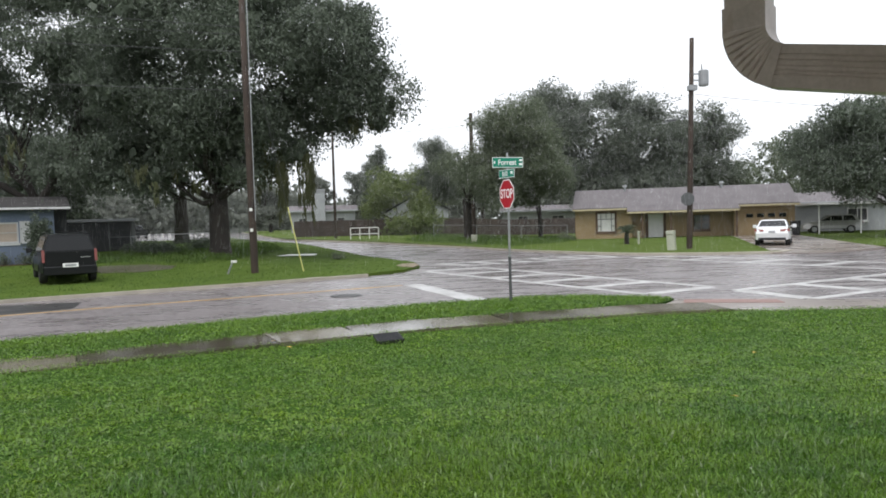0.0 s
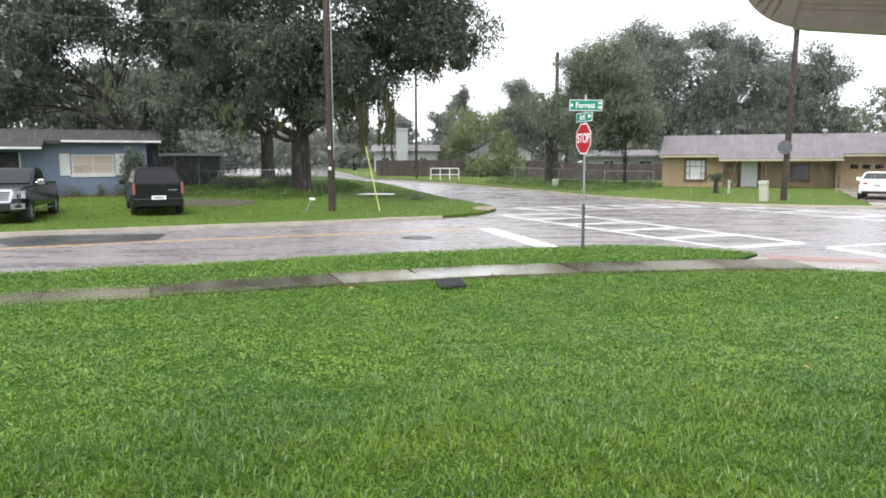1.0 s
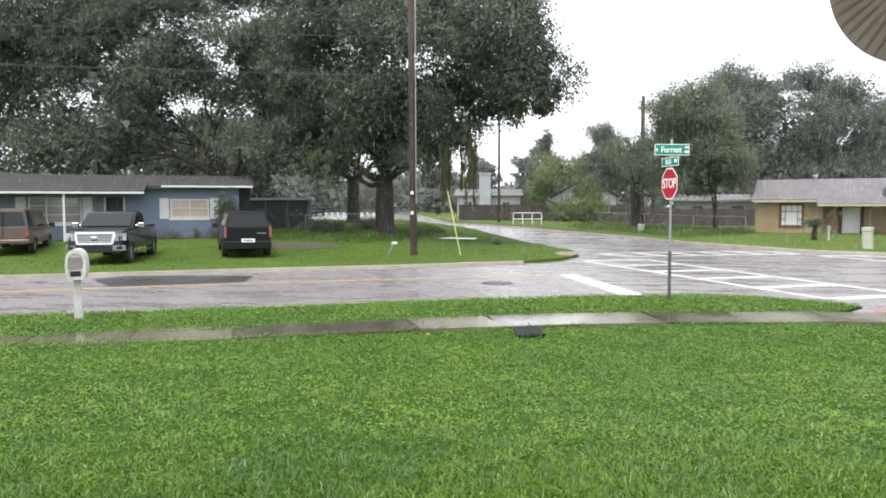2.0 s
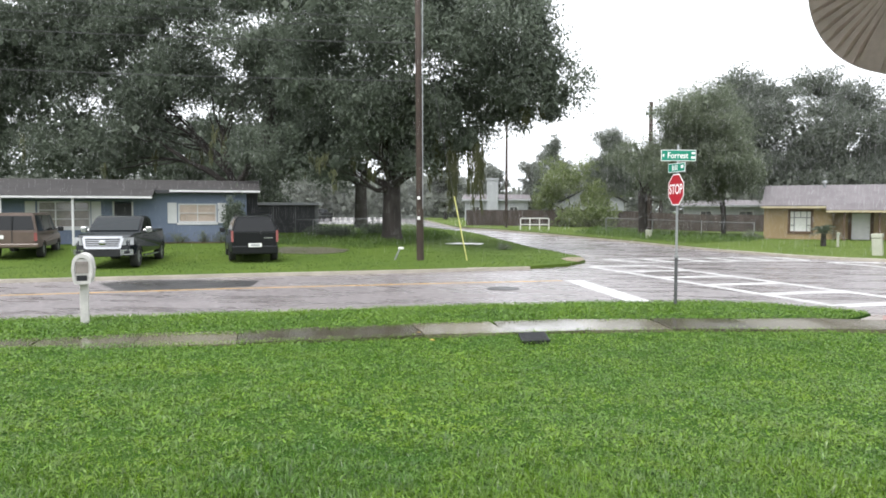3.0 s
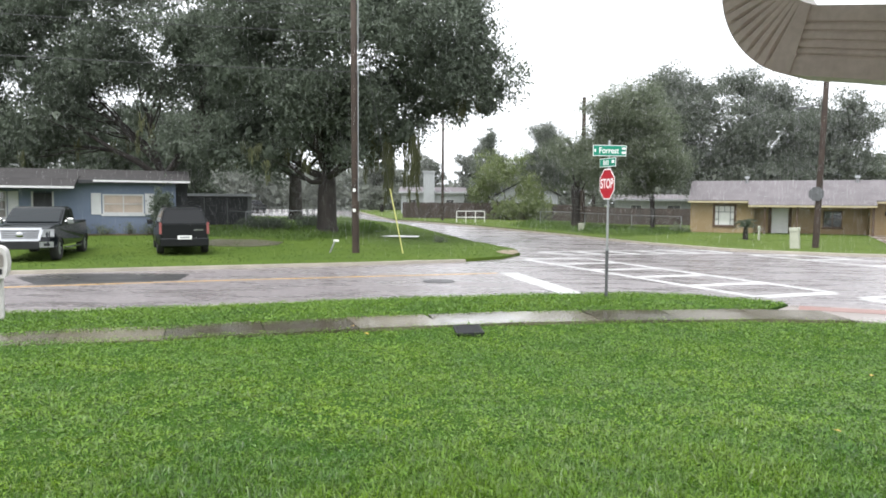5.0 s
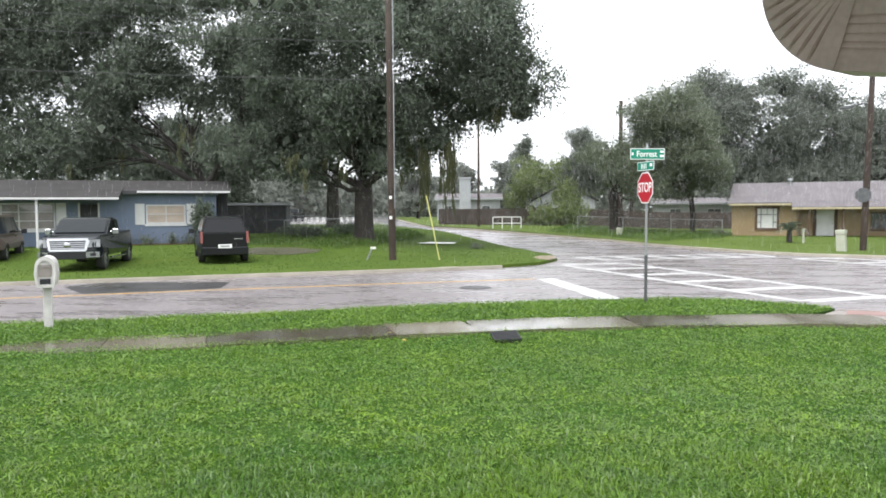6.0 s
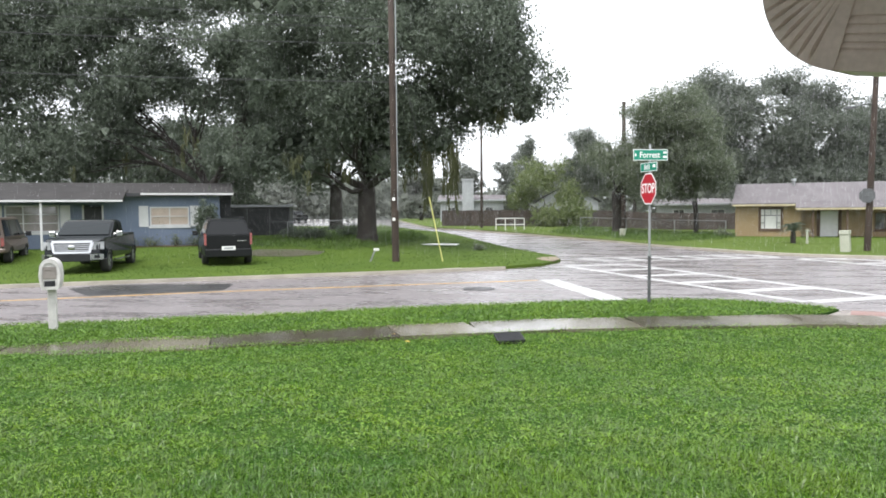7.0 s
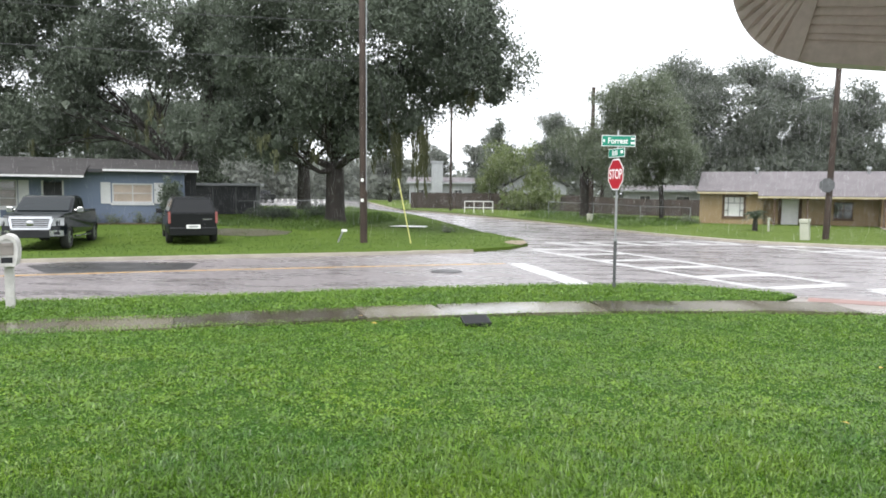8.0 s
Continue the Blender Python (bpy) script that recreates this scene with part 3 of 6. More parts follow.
def tree(name, base, trunk_r, fork_z, blobs, n_leaf, leaf, mat, seed, label, moss=(), lean=(0, 0), per=14, spread=0.21, trunks=1, hollow=0.45, scale=1.0, nsub=16, limbs=9, core=90, fine=1.0, droop=0.3, ratio=0.68):
    """A tree: tapered trunk, limbs that reach into the crown's masses, and a crown of small leaves in clumps.
    blobs: (x, y, z, rx, ry, rz) of each mass of foliage, from the tree's base."""
    rng = np.random.default_rng(seed)
    n_leaf, leaf = int(n_leaf * 1.2 / fine ** 1.6), leaf * 0.72 * fine
    blobs = [tuple(v * scale for v in b) for b in blobs]
    t = thing(name, pose(*base), label, "tree")
    bm = bmesh.new()
    tops = []
    for k in range(trunks):
        ox, oy = (rng.normal(size=2) * trunk_r * 2.2) if trunks > 1 else (0, 0)
        top = Vector((ox * 1.4 + lean[0], oy * 1.4 + lean[1], fork_z))
        flare = [(ox, oy, -0.35), (ox, oy, 0.0), (ox + lean[0] * .1, oy + lean[1] * .1, 0.5), (ox + lean[0] * .5, oy + lean[1] * .5, fork_z * 0.55), tuple(top)]
        tube(bm, flare, [trunk_r * 1.6, trunk_r * 1.35, trunk_r * 1.08, trunk_r, trunk_r * 0.92], 12)
        tops.append(top)
    part("trunk", bm, M_BARK, t, flat=False)
    reach = sorted(range(len(blobs)), key=lambda i: (Vector(blobs[i][:3]) - tops[0]).length)[:limbs]
    for i in reach:
        b = blobs[i]
        bm = bmesh.new()
        top, c = tops[i % trunks], Vector(b[:3])
        L = (c - top).length
        w = trunk_r * rng.uniform(0.30, 0.48)
        pts = limb(bm, top - Vector((0, 0, 0.35)), top.lerp(c, 0.9) + Vector((0, 0, 0.04 * L)), w, w * 0.28, rng, 0.14, 7)
        for j in range(4):
            q = c + Vector((rng.uniform(-.6, .6) * b[3], rng.uniform(-.6, .6) * b[4], rng.uniform(-.4, .6) * b[5]))
            limb(bm, pts[3 + j], q, w * 0.34, w * 0.07, rng, 0.12, 4, 5)
        part("limb", bm, M_BARK, t, flat=False)
    vol = np.array([b[3] * b[4] * b[5] for b in blobs]) ** 0.75
    share_n = (vol / vol.sum() * n_leaf / per).astype(int) + 1
    cs = []
    for b, k in zip(blobs, share_n):
        d = rng.normal(size=(nsub, 3))
        d /= np.linalg.norm(d, axis=1)[:, None]
        r = hollow + (1 - hollow) * rng.uniform(0, 1, nsub) ** 0.7
        sub = np.array(b[:3]) + d * r[:, None] * np.array(b[3:]) * 0.92
        mean = (b[3] * b[4] * b[5]) ** (1 / 3)
        rad = mean * rng.uniform(0.30, 0.58, nsub)
        pick = rng.choice(nsub, k, p=rad ** 2 / (rad ** 2).sum())
        e = rng.normal(size=(k, 3))
        e /= np.linalg.norm(e, axis=1)[:, None]
        e *= (rng.uniform(0, 1, k) ** 0.45)[:, None] * np.array([1.15, 1.15, 0.75])
        cs.append(sub[pick] + e * rad[pick][:, None])
    C = np.concatenate(cs)
    P = np.repeat(C, per, 0) + rng.normal(size=(len(C) * per, 3)) * spread * np.array([1, 1, 0.7])
    P = P[P[:, 2] > 0.2]
    Q = []
    for b in blobs:
        d = rng.normal(size=(core, 3))
        d *= (0.52 * rng.uniform(0, 1, core) ** 0.4 / np.linalg.norm(d, axis=1))[:, None]
        Q.append(np.array(b[:3]) + d * np.array(b[3:]))
    big = leaf_quads(np.concatenate(Q), leaf * 2.6 / fine, rng)
    crown = quads("crown", np.concatenate([leaf_quads(P, leaf, rng, droop, ratio), big]), mat, t)
    if moss:
        S = []
        for (mx, my, mz, spread_m, k, length) in moss:
            for _ in range(k):
                p = np.array([mx, my, mz]) + rng.normal(size=3) * np.array([spread_m, spread_m, 0.5])
                L = length * rng.uniform(0.4, 1.2)
                m = int(26 * L) + 6
                f = rng.uniform(0, 1, m)
                Q = p + np.stack([rng.normal(size=m) * 0.13 * (1.15 - f), rng.normal(size=m) * 0.13 * (1.15 - f), -f * L], 1)
                w = np.stack([np.full(m, 0.055), np.full(m, 0.0), np.zeros(m)], 1) * rng.choice([-1, 1], m)[:, None]
                h = np.stack([rng.normal(size=m) * 0.05, rng.normal(size=m) * 0.05, -rng.uniform(0.15, 0.5, m)], 1)
                S.append(np.stack([Q, Q + w, Q + h + w * 0.5, Q + h], 1))
        tagged(quads("hanging_moss", np.concatenate(S), M_MOSS, t), kind="stuff")
    return t


def interp(z, table):
    zs, xs = zip(*table)
    return float(np.interp(z, zs, xs))


def mass(seed, n, z0, z1, left, right, depth, r0, r1):
    """Masses of foliage filling an outline given by its left and right edge over height."""
    rng = np.random.default_rng(seed)
    out = []
    for k in range(n):
        r = rng.uniform(r0, r1)
        z = z0 + (z1 - z0) * (k + rng.uniform(0, 1)) / n
        a, b = interp(z, left) + r * 0.9, interp(z, right) - r * 0.9
        out.append((rng.uniform(a, max(a + 0.1, b)), rng.uniform(-depth, depth), z, r * 1.2, r * 1.1, r * 0.8))
    return out


RIGHT_EDGE = [(4.4, 4.2), (5, 5.4), (6, 7.0), (7, 9.9), (8, 10.8), (9.5, 10.6), (11, 10.0), (13, 8.5), (15, 7.0), (17.5, 4.5)]
tree("oak_tree", (-12.6, 39.2, yard_z(-12.6, 39.2)), 0.52, 3.4,
     [(9.0, 0, 8.0, 1.9, 2, 1.2), (8.5, -1, 9.0, 1.9, 2, 1.3), (8.2, 0, 10.6, 2.0, 2, 1.5), (7.2, -1, 7.6, 1.7, 2, 1.1), (8.0, 0, 12.0, 1.8, 2, 1.3), (6.8, 0, 13.0, 2.0, 2, 1.4), (4.4, -1, 5.4, 1.4, 1.5, 0.9), (4.4, 0, 5.8, 1.3, 1.4, 1.0), (5.8, 0, 6.9, 1.4, 1.5, 0.9), (7.4, 0, 7.0, 1.3, 1.4, 0.8), (9.0, 0, 7.0, 0.8, 0.9, 0.6), (2.0, -2, 4.5, 2.0, 1.8, 0.9), (-2.2, -2, 4.3, 2.3, 2, 0.9), (-5.2, -2, 4.4, 2.4, 2, 1.0), (-7.6, -1, 4.8, 2.2, 2, 1.0)]
     + mass(1, 44, 4.6, 17.0, [(4, -9), (17, -9)], RIGHT_EDGE, 4.0, 1.7, 2.7),
     110000, 0.31, M_LEAF, 3, "massive dark green live oak hung with moss",
     moss=[(2.9, -1.5, 4.8, 0.35, 6, 1.6), (3.9, -1.3, 4.9, 0.16, 12, 2.5), (5.3, -1.2, 5.0, 0.14, 10, 2.3), (0, -2, 4.3, 2.2, 10, 0.8), (8.4, -0.5, 7.4, 0.4, 5, 1.0)], nsub=12, per=14, spread=0.25, fine=0.88, droop=0.9, ratio=0.5)
tree("oak_tree", (-24.3, 65.8, yard_z(-24.3, 65.8)), 0.60, 4.2,
     [(2, 0, 9, 6, 5, 3.5), (-5, 0, 10, 6, 5, 4), (0, 0, 13, 6, 5, 3), (5, -2, 6.8, 3.5, 3, 2), (-3, -2, 6.0, 4, 3, 1.8)],
     24000, 0.42, M_LEAF, 4, "large live oak with dark trunk standing beside the street", moss=[(2, -2, 6, 3, 14, 2.0)])
tree("oak_tree", (-25.6, 44.6, yard_z(-25, 44)), 0.50, 3.6,
     [(0.3, -1, 9.2, 2.6, 2.5, 1.8), (-12, -2, 14, 3.5, 3, 2.2), (-17, -2, 10, 3.5, 3, 2.2), (-21, -2, 13, 3.5, 3, 2.4), (-6, -2, 15.5, 3, 3, 2), (-3, -2, 12, 3, 3, 2), (-22, -3, 7, 3.5, 3, 2.2), (-16, -3, 16, 3.5, 3, 2), (-6.4, 0, 10.2, 2.4, 2.4, 1.5), (-14.5, -1, 9.5, 3, 3, 2.2), (-13.0, 1, 12.0, 3, 3, 2.2), (-17.5, 1, 8.0, 3, 3, 2.2), (-3.5, 2, 11.4, 2.4, 2.4, 1.5), (-19.5, -1, 9.0, 3, 3, 2.2), (-11, -1, 11.5, 3, 3, 2), (-8, 1, 17.5, 3, 3, 1.8)]
     + [b for b in mass(2, 84, 4.4, 18.0, [(4, -24), (17, -25)], [(4, 6), (8, 7), (17, 7)], 4.0, 2.0, 3.1) if not (-5.5 < b[0] < 3.5 and b[2] - b[5] < 7.6)],
     130000, 0.34, M_LEAF, 5, "huge live oak with forked limbs behind the blue house", moss=[(-7, -4, 6, 3, 6, 1.4), (1, -3, 7, 2, 4, 1.4)], nsub=12, limbs=12, per=14, spread=0.27, fine=0.90, droop=0.9, ratio=0.5)
tree("oak_tree", (-50, 40, 0.4), 0.7, 4.0,
     mass(3, 16, 3.6, 16.0, [(4, -10), (16, -8)], [(4, 9), (16, 9)], 4.0, 2.4, 3.4),
     44000, 0.40, M_LEAF, 6, "large dark live oak at the back of the yard", nsub=12, spread=0.36, fine=0.9, droop=0.8, ratio=0.5)
tree("roadside_tree", (2.0, 59.5, right_z(2, 59.5)), 0.24, 3.4,
     mass(51, 34, 3.9, 10.4, [(3, 0.6), (4.5, -1.6), (6, -2.8), (7.5, -2.2), (9, 0.0), (11, 3.0)], [(3, 6.8), (4.5, 8.4), (8, 8.2), (10, 6.8), (11.5, 5.6)], 1.8, 1.3, 2.1),
     52000, 0.28, M_LEAF2, 7, "many-stemmed olive green tree behind the kerb", trunks=3, hollow=0.45, nsub=18, spread=0.26, fine=0.8, droop=0.7, ratio=0.5, core=50, limbs=14)
tree("roadside_tree", (8.6, 61.5, right_z(8.6, 61.5)), 0.09, 2.8, [(0, 0, 5.2, 2.6, 2.5, 1.9), (-1.5, 0, 4.2, 2.0, 2, 1.3)],
     7000, 0.26, M_LEAF2, 8, "small olive green tree beside a wire fence", hollow=0.3, trunks=3)
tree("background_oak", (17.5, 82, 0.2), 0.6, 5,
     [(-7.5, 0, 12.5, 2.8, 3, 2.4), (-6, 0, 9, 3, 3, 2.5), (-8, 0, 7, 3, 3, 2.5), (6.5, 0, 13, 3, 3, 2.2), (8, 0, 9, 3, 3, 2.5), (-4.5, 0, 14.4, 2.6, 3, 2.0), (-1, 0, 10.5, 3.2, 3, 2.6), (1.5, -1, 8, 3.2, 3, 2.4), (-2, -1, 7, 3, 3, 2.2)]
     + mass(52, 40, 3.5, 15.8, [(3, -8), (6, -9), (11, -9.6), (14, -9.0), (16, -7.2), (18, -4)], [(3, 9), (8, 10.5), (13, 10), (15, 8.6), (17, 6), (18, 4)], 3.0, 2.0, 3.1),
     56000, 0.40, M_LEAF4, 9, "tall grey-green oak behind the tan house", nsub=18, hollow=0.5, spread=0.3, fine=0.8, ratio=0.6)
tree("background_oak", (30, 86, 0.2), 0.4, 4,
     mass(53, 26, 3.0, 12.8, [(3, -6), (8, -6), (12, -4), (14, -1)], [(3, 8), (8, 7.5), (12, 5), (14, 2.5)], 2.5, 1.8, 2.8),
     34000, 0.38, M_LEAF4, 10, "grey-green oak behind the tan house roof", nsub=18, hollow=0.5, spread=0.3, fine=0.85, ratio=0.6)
tree("background_oak", (41, 88, 0.2), 0.4, 3, [(0, 0, 6, 6, 5, 4), (5, 0, 7, 5, 5, 3.5), (-6, 0, 4.5, 5, 4, 3)],
     18000, 0.42, M_LEAF2, 11, "rounded green tree behind the houses", scale=1.1)
tree("yard_tree", (29.2, 46.5, right_z(28, 46)), 0.28, 2.4,
     mass(54, 30, 3.2, 8.4, [(2.6, -2.5), (4, -5.8), (6, -7.0), (8, -5.4), (9.2, -2)], [(2.6, 6), (9, 5)], 2.0, 1.3, 2.1),
     36000, 0.30, M_LEAF, 12, "dense dark green tree shading a house yard", hollow=0.45, nsub=18, spread=0.24, fine=0.8, ratio=0.6)
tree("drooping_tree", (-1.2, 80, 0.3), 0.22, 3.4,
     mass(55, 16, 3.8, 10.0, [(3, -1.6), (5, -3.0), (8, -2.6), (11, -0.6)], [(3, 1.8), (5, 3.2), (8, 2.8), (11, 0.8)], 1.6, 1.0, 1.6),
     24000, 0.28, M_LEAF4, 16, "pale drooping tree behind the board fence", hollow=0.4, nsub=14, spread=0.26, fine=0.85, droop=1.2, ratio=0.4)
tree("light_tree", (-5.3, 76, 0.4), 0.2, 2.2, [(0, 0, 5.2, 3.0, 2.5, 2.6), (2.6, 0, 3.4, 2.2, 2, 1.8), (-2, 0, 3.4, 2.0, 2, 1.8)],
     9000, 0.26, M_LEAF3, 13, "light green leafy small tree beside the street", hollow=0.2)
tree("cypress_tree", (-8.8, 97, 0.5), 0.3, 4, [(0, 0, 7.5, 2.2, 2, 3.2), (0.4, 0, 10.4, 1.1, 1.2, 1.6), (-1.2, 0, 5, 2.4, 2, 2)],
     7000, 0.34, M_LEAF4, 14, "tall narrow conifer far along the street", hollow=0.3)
tree("roadside_tree", (4.6, 84, 0.3), 0.22, 3.2, [(0, 0, 7, 3.4, 3, 2.6), (-3.4, 0, 5.4, 2.6, 2, 2.0), (3, 0, 5.5, 3, 2, 2.4)],
     9000, 0.32, M_LEAF2, 15, "olive green tree behind the board fence", hollow=0.3)

tree("background_oak", (-35, 64, yard_z(-35, 64)), 0.4, 3.0, mass(7, 12, 1.8, 10.0, [(1, -7), (10, -6)], [(1, 6), (10, 5)], 2.5, 1.8, 2.8),
     26000, 0.40, M_LEAF, 17, "dark leafy tree behind the screened shed", nsub=9)
tree("background_oak", (-50, 78, yard_z(-50, 78)), 0.4, 3.0, mass(8, 12, 1.8, 11.0, [(1, -9), (10, -8)], [(1, 8), (10, 7)], 2.5, 2.2, 3.2),
     24000, 0.44, M_LEAF, 18, "dark leafy tree far behind the yard", nsub=9)

# The mist before these trees is put into their pale leaf colour.
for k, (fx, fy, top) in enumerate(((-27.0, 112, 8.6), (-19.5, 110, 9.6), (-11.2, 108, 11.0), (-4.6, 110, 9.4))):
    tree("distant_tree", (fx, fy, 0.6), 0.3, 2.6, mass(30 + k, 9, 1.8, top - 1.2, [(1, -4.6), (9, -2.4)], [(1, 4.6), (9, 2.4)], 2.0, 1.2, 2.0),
         9000, 0.40, M_FARLEAF, 40 + k, "tree far behind the houses, leaves coloured pale for mist", nsub=9, core=60)


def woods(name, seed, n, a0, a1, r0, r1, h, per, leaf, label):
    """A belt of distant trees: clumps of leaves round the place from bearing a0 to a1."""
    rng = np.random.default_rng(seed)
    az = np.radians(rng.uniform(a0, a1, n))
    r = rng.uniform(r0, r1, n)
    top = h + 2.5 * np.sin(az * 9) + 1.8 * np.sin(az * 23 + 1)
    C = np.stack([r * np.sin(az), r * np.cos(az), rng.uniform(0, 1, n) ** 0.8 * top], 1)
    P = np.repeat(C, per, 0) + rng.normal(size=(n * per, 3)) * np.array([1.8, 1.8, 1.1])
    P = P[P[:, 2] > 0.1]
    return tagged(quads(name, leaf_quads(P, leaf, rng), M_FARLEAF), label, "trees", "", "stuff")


woods("far_wood", 21, 3000, -62, 52, 135, 175, 8.5, 22, 1.3, "woods in the distance, leaves coloured grey-green for mist")
# Unseen woods, added so the cars mirror dark trees instead of open sky.
woods("surrounding_wood", 22, 700, 60, 300, 60, 90, 10, 24, 1.1, "added unseen woods behind the house")

# ---------------------------------------------------------------- houses
def window(parent, x0, x1, z0, z1, y, frame_mat, inner_mat, cols=2, rows=2, sill=True, w=0.07, glass=M_PANE):
    """A window in the wall plane y (outside towards -y): frame, panes before a backing, sill."""
    bm = bmesh.new()
    box(bm, x0, x1, y + 0.04, y + 0.06, z0, z1)
    win = part("window", bm, inner_mat, parent)
    bm = bmesh.new()
    for a, b in ((x0, x0 + w), (x1 - w, x1)):
        box(bm, a, b, y - 0.03, y + 0.035, z0, z1)
    for a, b in ((z0, z0 + w), (z1 - w, z1)):
        box(bm, x0 + w, x1 - w, y - 0.028, y + 0.035, a, b)
    for i in range(1, cols):
        xc = x0 + (x1 - x0) * i / cols
        box(bm, xc - 0.025, xc + 0.025, y - 0.02, y + 0.035, z0 + w, z1 - w)
    for i in range(1, rows):
        zc = z0 + (z1 - z0) * i / rows
        box(bm, x0 + w, x1 - w, y - 0.022, y + 0.035, zc - 0.02, zc + 0.02)
    part("window_frame", bm, frame_mat, win)
    if glass:
        for i in range(cols):
            for j in range(rows):
                bm = bmesh.new()
                dx, dz = (x1 - x0) / cols, (z1 - z0) / rows
                box(bm, x0 + i * dx + 0.03, x0 + (i + 1) * dx - 0.03, y + 0.012, y + 0.02, z0 + j * dz + 0.03, z0 + (j + 1) * dz - 0.03)
                part("pane", bm, glass, win)
    if sill:
        bm = bmesh.new()
        box(bm, x0 - 0.06, x1 + 0.06, y - 0.1, y - 0.032, z0 - 0.12, z0 - 0.005)
        part("window_sill", bm, frame_mat, win)
    return win


def wall_with_holes(bm, x0, x1, y0, y1, z0, z1, holes):
    """A wall along x with rectangular openings (hx0, hx1, hz0, hz1), in order and apart."""
    x = x0
    for hx0, hx1, hz0, hz1 in holes:
        box(bm, x, hx0, y0, y1, z0, z1)
        if hz0 > z0:
            box(bm, hx0, hx1, y0, y1, z0, hz0)
        if hz1 < z1:
            box(bm, hx0, hx1, y0, y1, hz1, z1)
        x = hx1
    box(bm, x, x1, y0, y1, z0, z1)


def gable_roof(bm, x0, x1, y0, y1, ze, zr, over=0.0, thick=0.14, yr=None):
    """Two slopes along x with thickness: eaves at ze, ridge at zr."""
    yr = (y0 + y1) / 2 if yr is None else yr
    prism(bm, [(y0, ze), (yr, zr), (y1, ze), (y1, ze - thick), (yr, zr - thick), (y0, ze - thick)], "x", x0 - over, x1 + over)


def blue_house():
    h = thing("blue_house", pose(-19.6, 35.3, 0.5, 0, 0, 29.0), "low blue-painted block house with white shutters and dark shingle roof", "house")
    bm = bmesh.new()
    wall_with_holes(bm, -17.0, 0, 0, 0.2, -0.4, 2.75, [(-10.2, -7.75, 0.85, 2.2), (-6.7, -5.7, 0.0, 2.2), (-3.5, -1.55, 1.1, 2.1)])
    box(bm, -17.0, -16.8, 0.2, 8, -0.4, 2.75), box(bm, -0.2, 0, 0.2, 8, -0.4, 2.75), box(bm, -16.8, -0.2, 7.8, 8, -0.4, 2.75)
    for xx in (-17.0, -0.2):
        prism(bm, [(0, 2.70), (4.0, 3.28), (8, 2.70)], "x", xx, xx + 0.2)
    part("wall", bm, M_BLUEWALL, h)
    bm = bmesh.new()
    gable_roof(bm, -17.6, 0.72, -0.65, 8.6, 2.80, 3.50, yr=4.0)
    roof = part("roof", bm, M_ROOFDARK, h, "dark grey shingle roof")
    bm = bmesh.new()
    prism(bm, [(-1.9, 2.46), (-0.6, 2.84), (0.6, 3.02), (0.6, 2.92), (-0.6, 2.72), (-1.9, 2.34)], "x", -17.6, -4.55)
    part("porch_roof", bm, M_ROOFDARK, h, "dark shingle porch roof")
    bm = bmesh.new()
    box(bm, -3.85, 0.72, -0.69, -0.655, 2.70, 2.80)
    part("fascia", bm, M_TRIM, h, "white fascia board")
    bm = bmesh.new()
    box(bm, -17.6, -4.55, -1.95, -1.905, 2.34, 2.44)
    part("fascia", bm, M_TRIM, h, "white fascia board")
    bm = bmesh.new()
    box(bm, -4.53, -3.87, -0.68, -0.655, 2.62, 2.80)
    part("fascia", bm, M_DARKIN, h, "dark exposed board")
    for x in (-11.35, -8.2, -14.4):
        bm = bmesh.new()
        box(bm, x - 0.05, x + 0.05, -1.8, -1.7, -0.3, 2.36)
        part("porch_post", bm, M_TRIM, h, "slim white porch post")
    bm = bmesh.new()
    box(bm, -17, -4.8, -1.95, -0.004, -0.35, -0.06)
    part("porch_slab", bm, M_KERB, h, "concrete porch slab")
    window(h, -3.5, -1.55, 1.1, 2.1, 0.04, M_TRIM, M_CURTAIN, 2, 2)
    # Brownish-grey blind, its colour also darkened for the porch roof's shade.
    window(h, -10.2, -7.75, 0.85, 2.2, 0.04, M_TRIM, M_TAUPE, 3, 3)
    for x in (-4.02, -1.5, -10.75, -7.7):
        bm = bmesh.new()
        box(bm, x, x + 0.46, -0.05, -0.004, 1.06 if x > -5 else 0.85, 2.15 if x > -5 else 2.2)
        part("shutter", bm, M_TRIM, h, "white board shutter")
    bm = bmesh.new()
    box(bm, -6.62, -5.78, 0.08, 0.13, 0.0, 2.12)
    d = part("front_door", bm, M_DARKIN, h, "dark glazed front door")
    for a, b in ((-6.7, -6.62), (-5.78, -5.7)):
        bm = bmesh.new()
        box(bm, a, b, -0.02, 0.18, 0.0, 2.2)
        part("door_jamb", bm, M_TRIM, d)
    bm = bmesh.new()
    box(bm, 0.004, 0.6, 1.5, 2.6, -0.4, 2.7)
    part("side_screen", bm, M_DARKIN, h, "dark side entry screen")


blue_house()


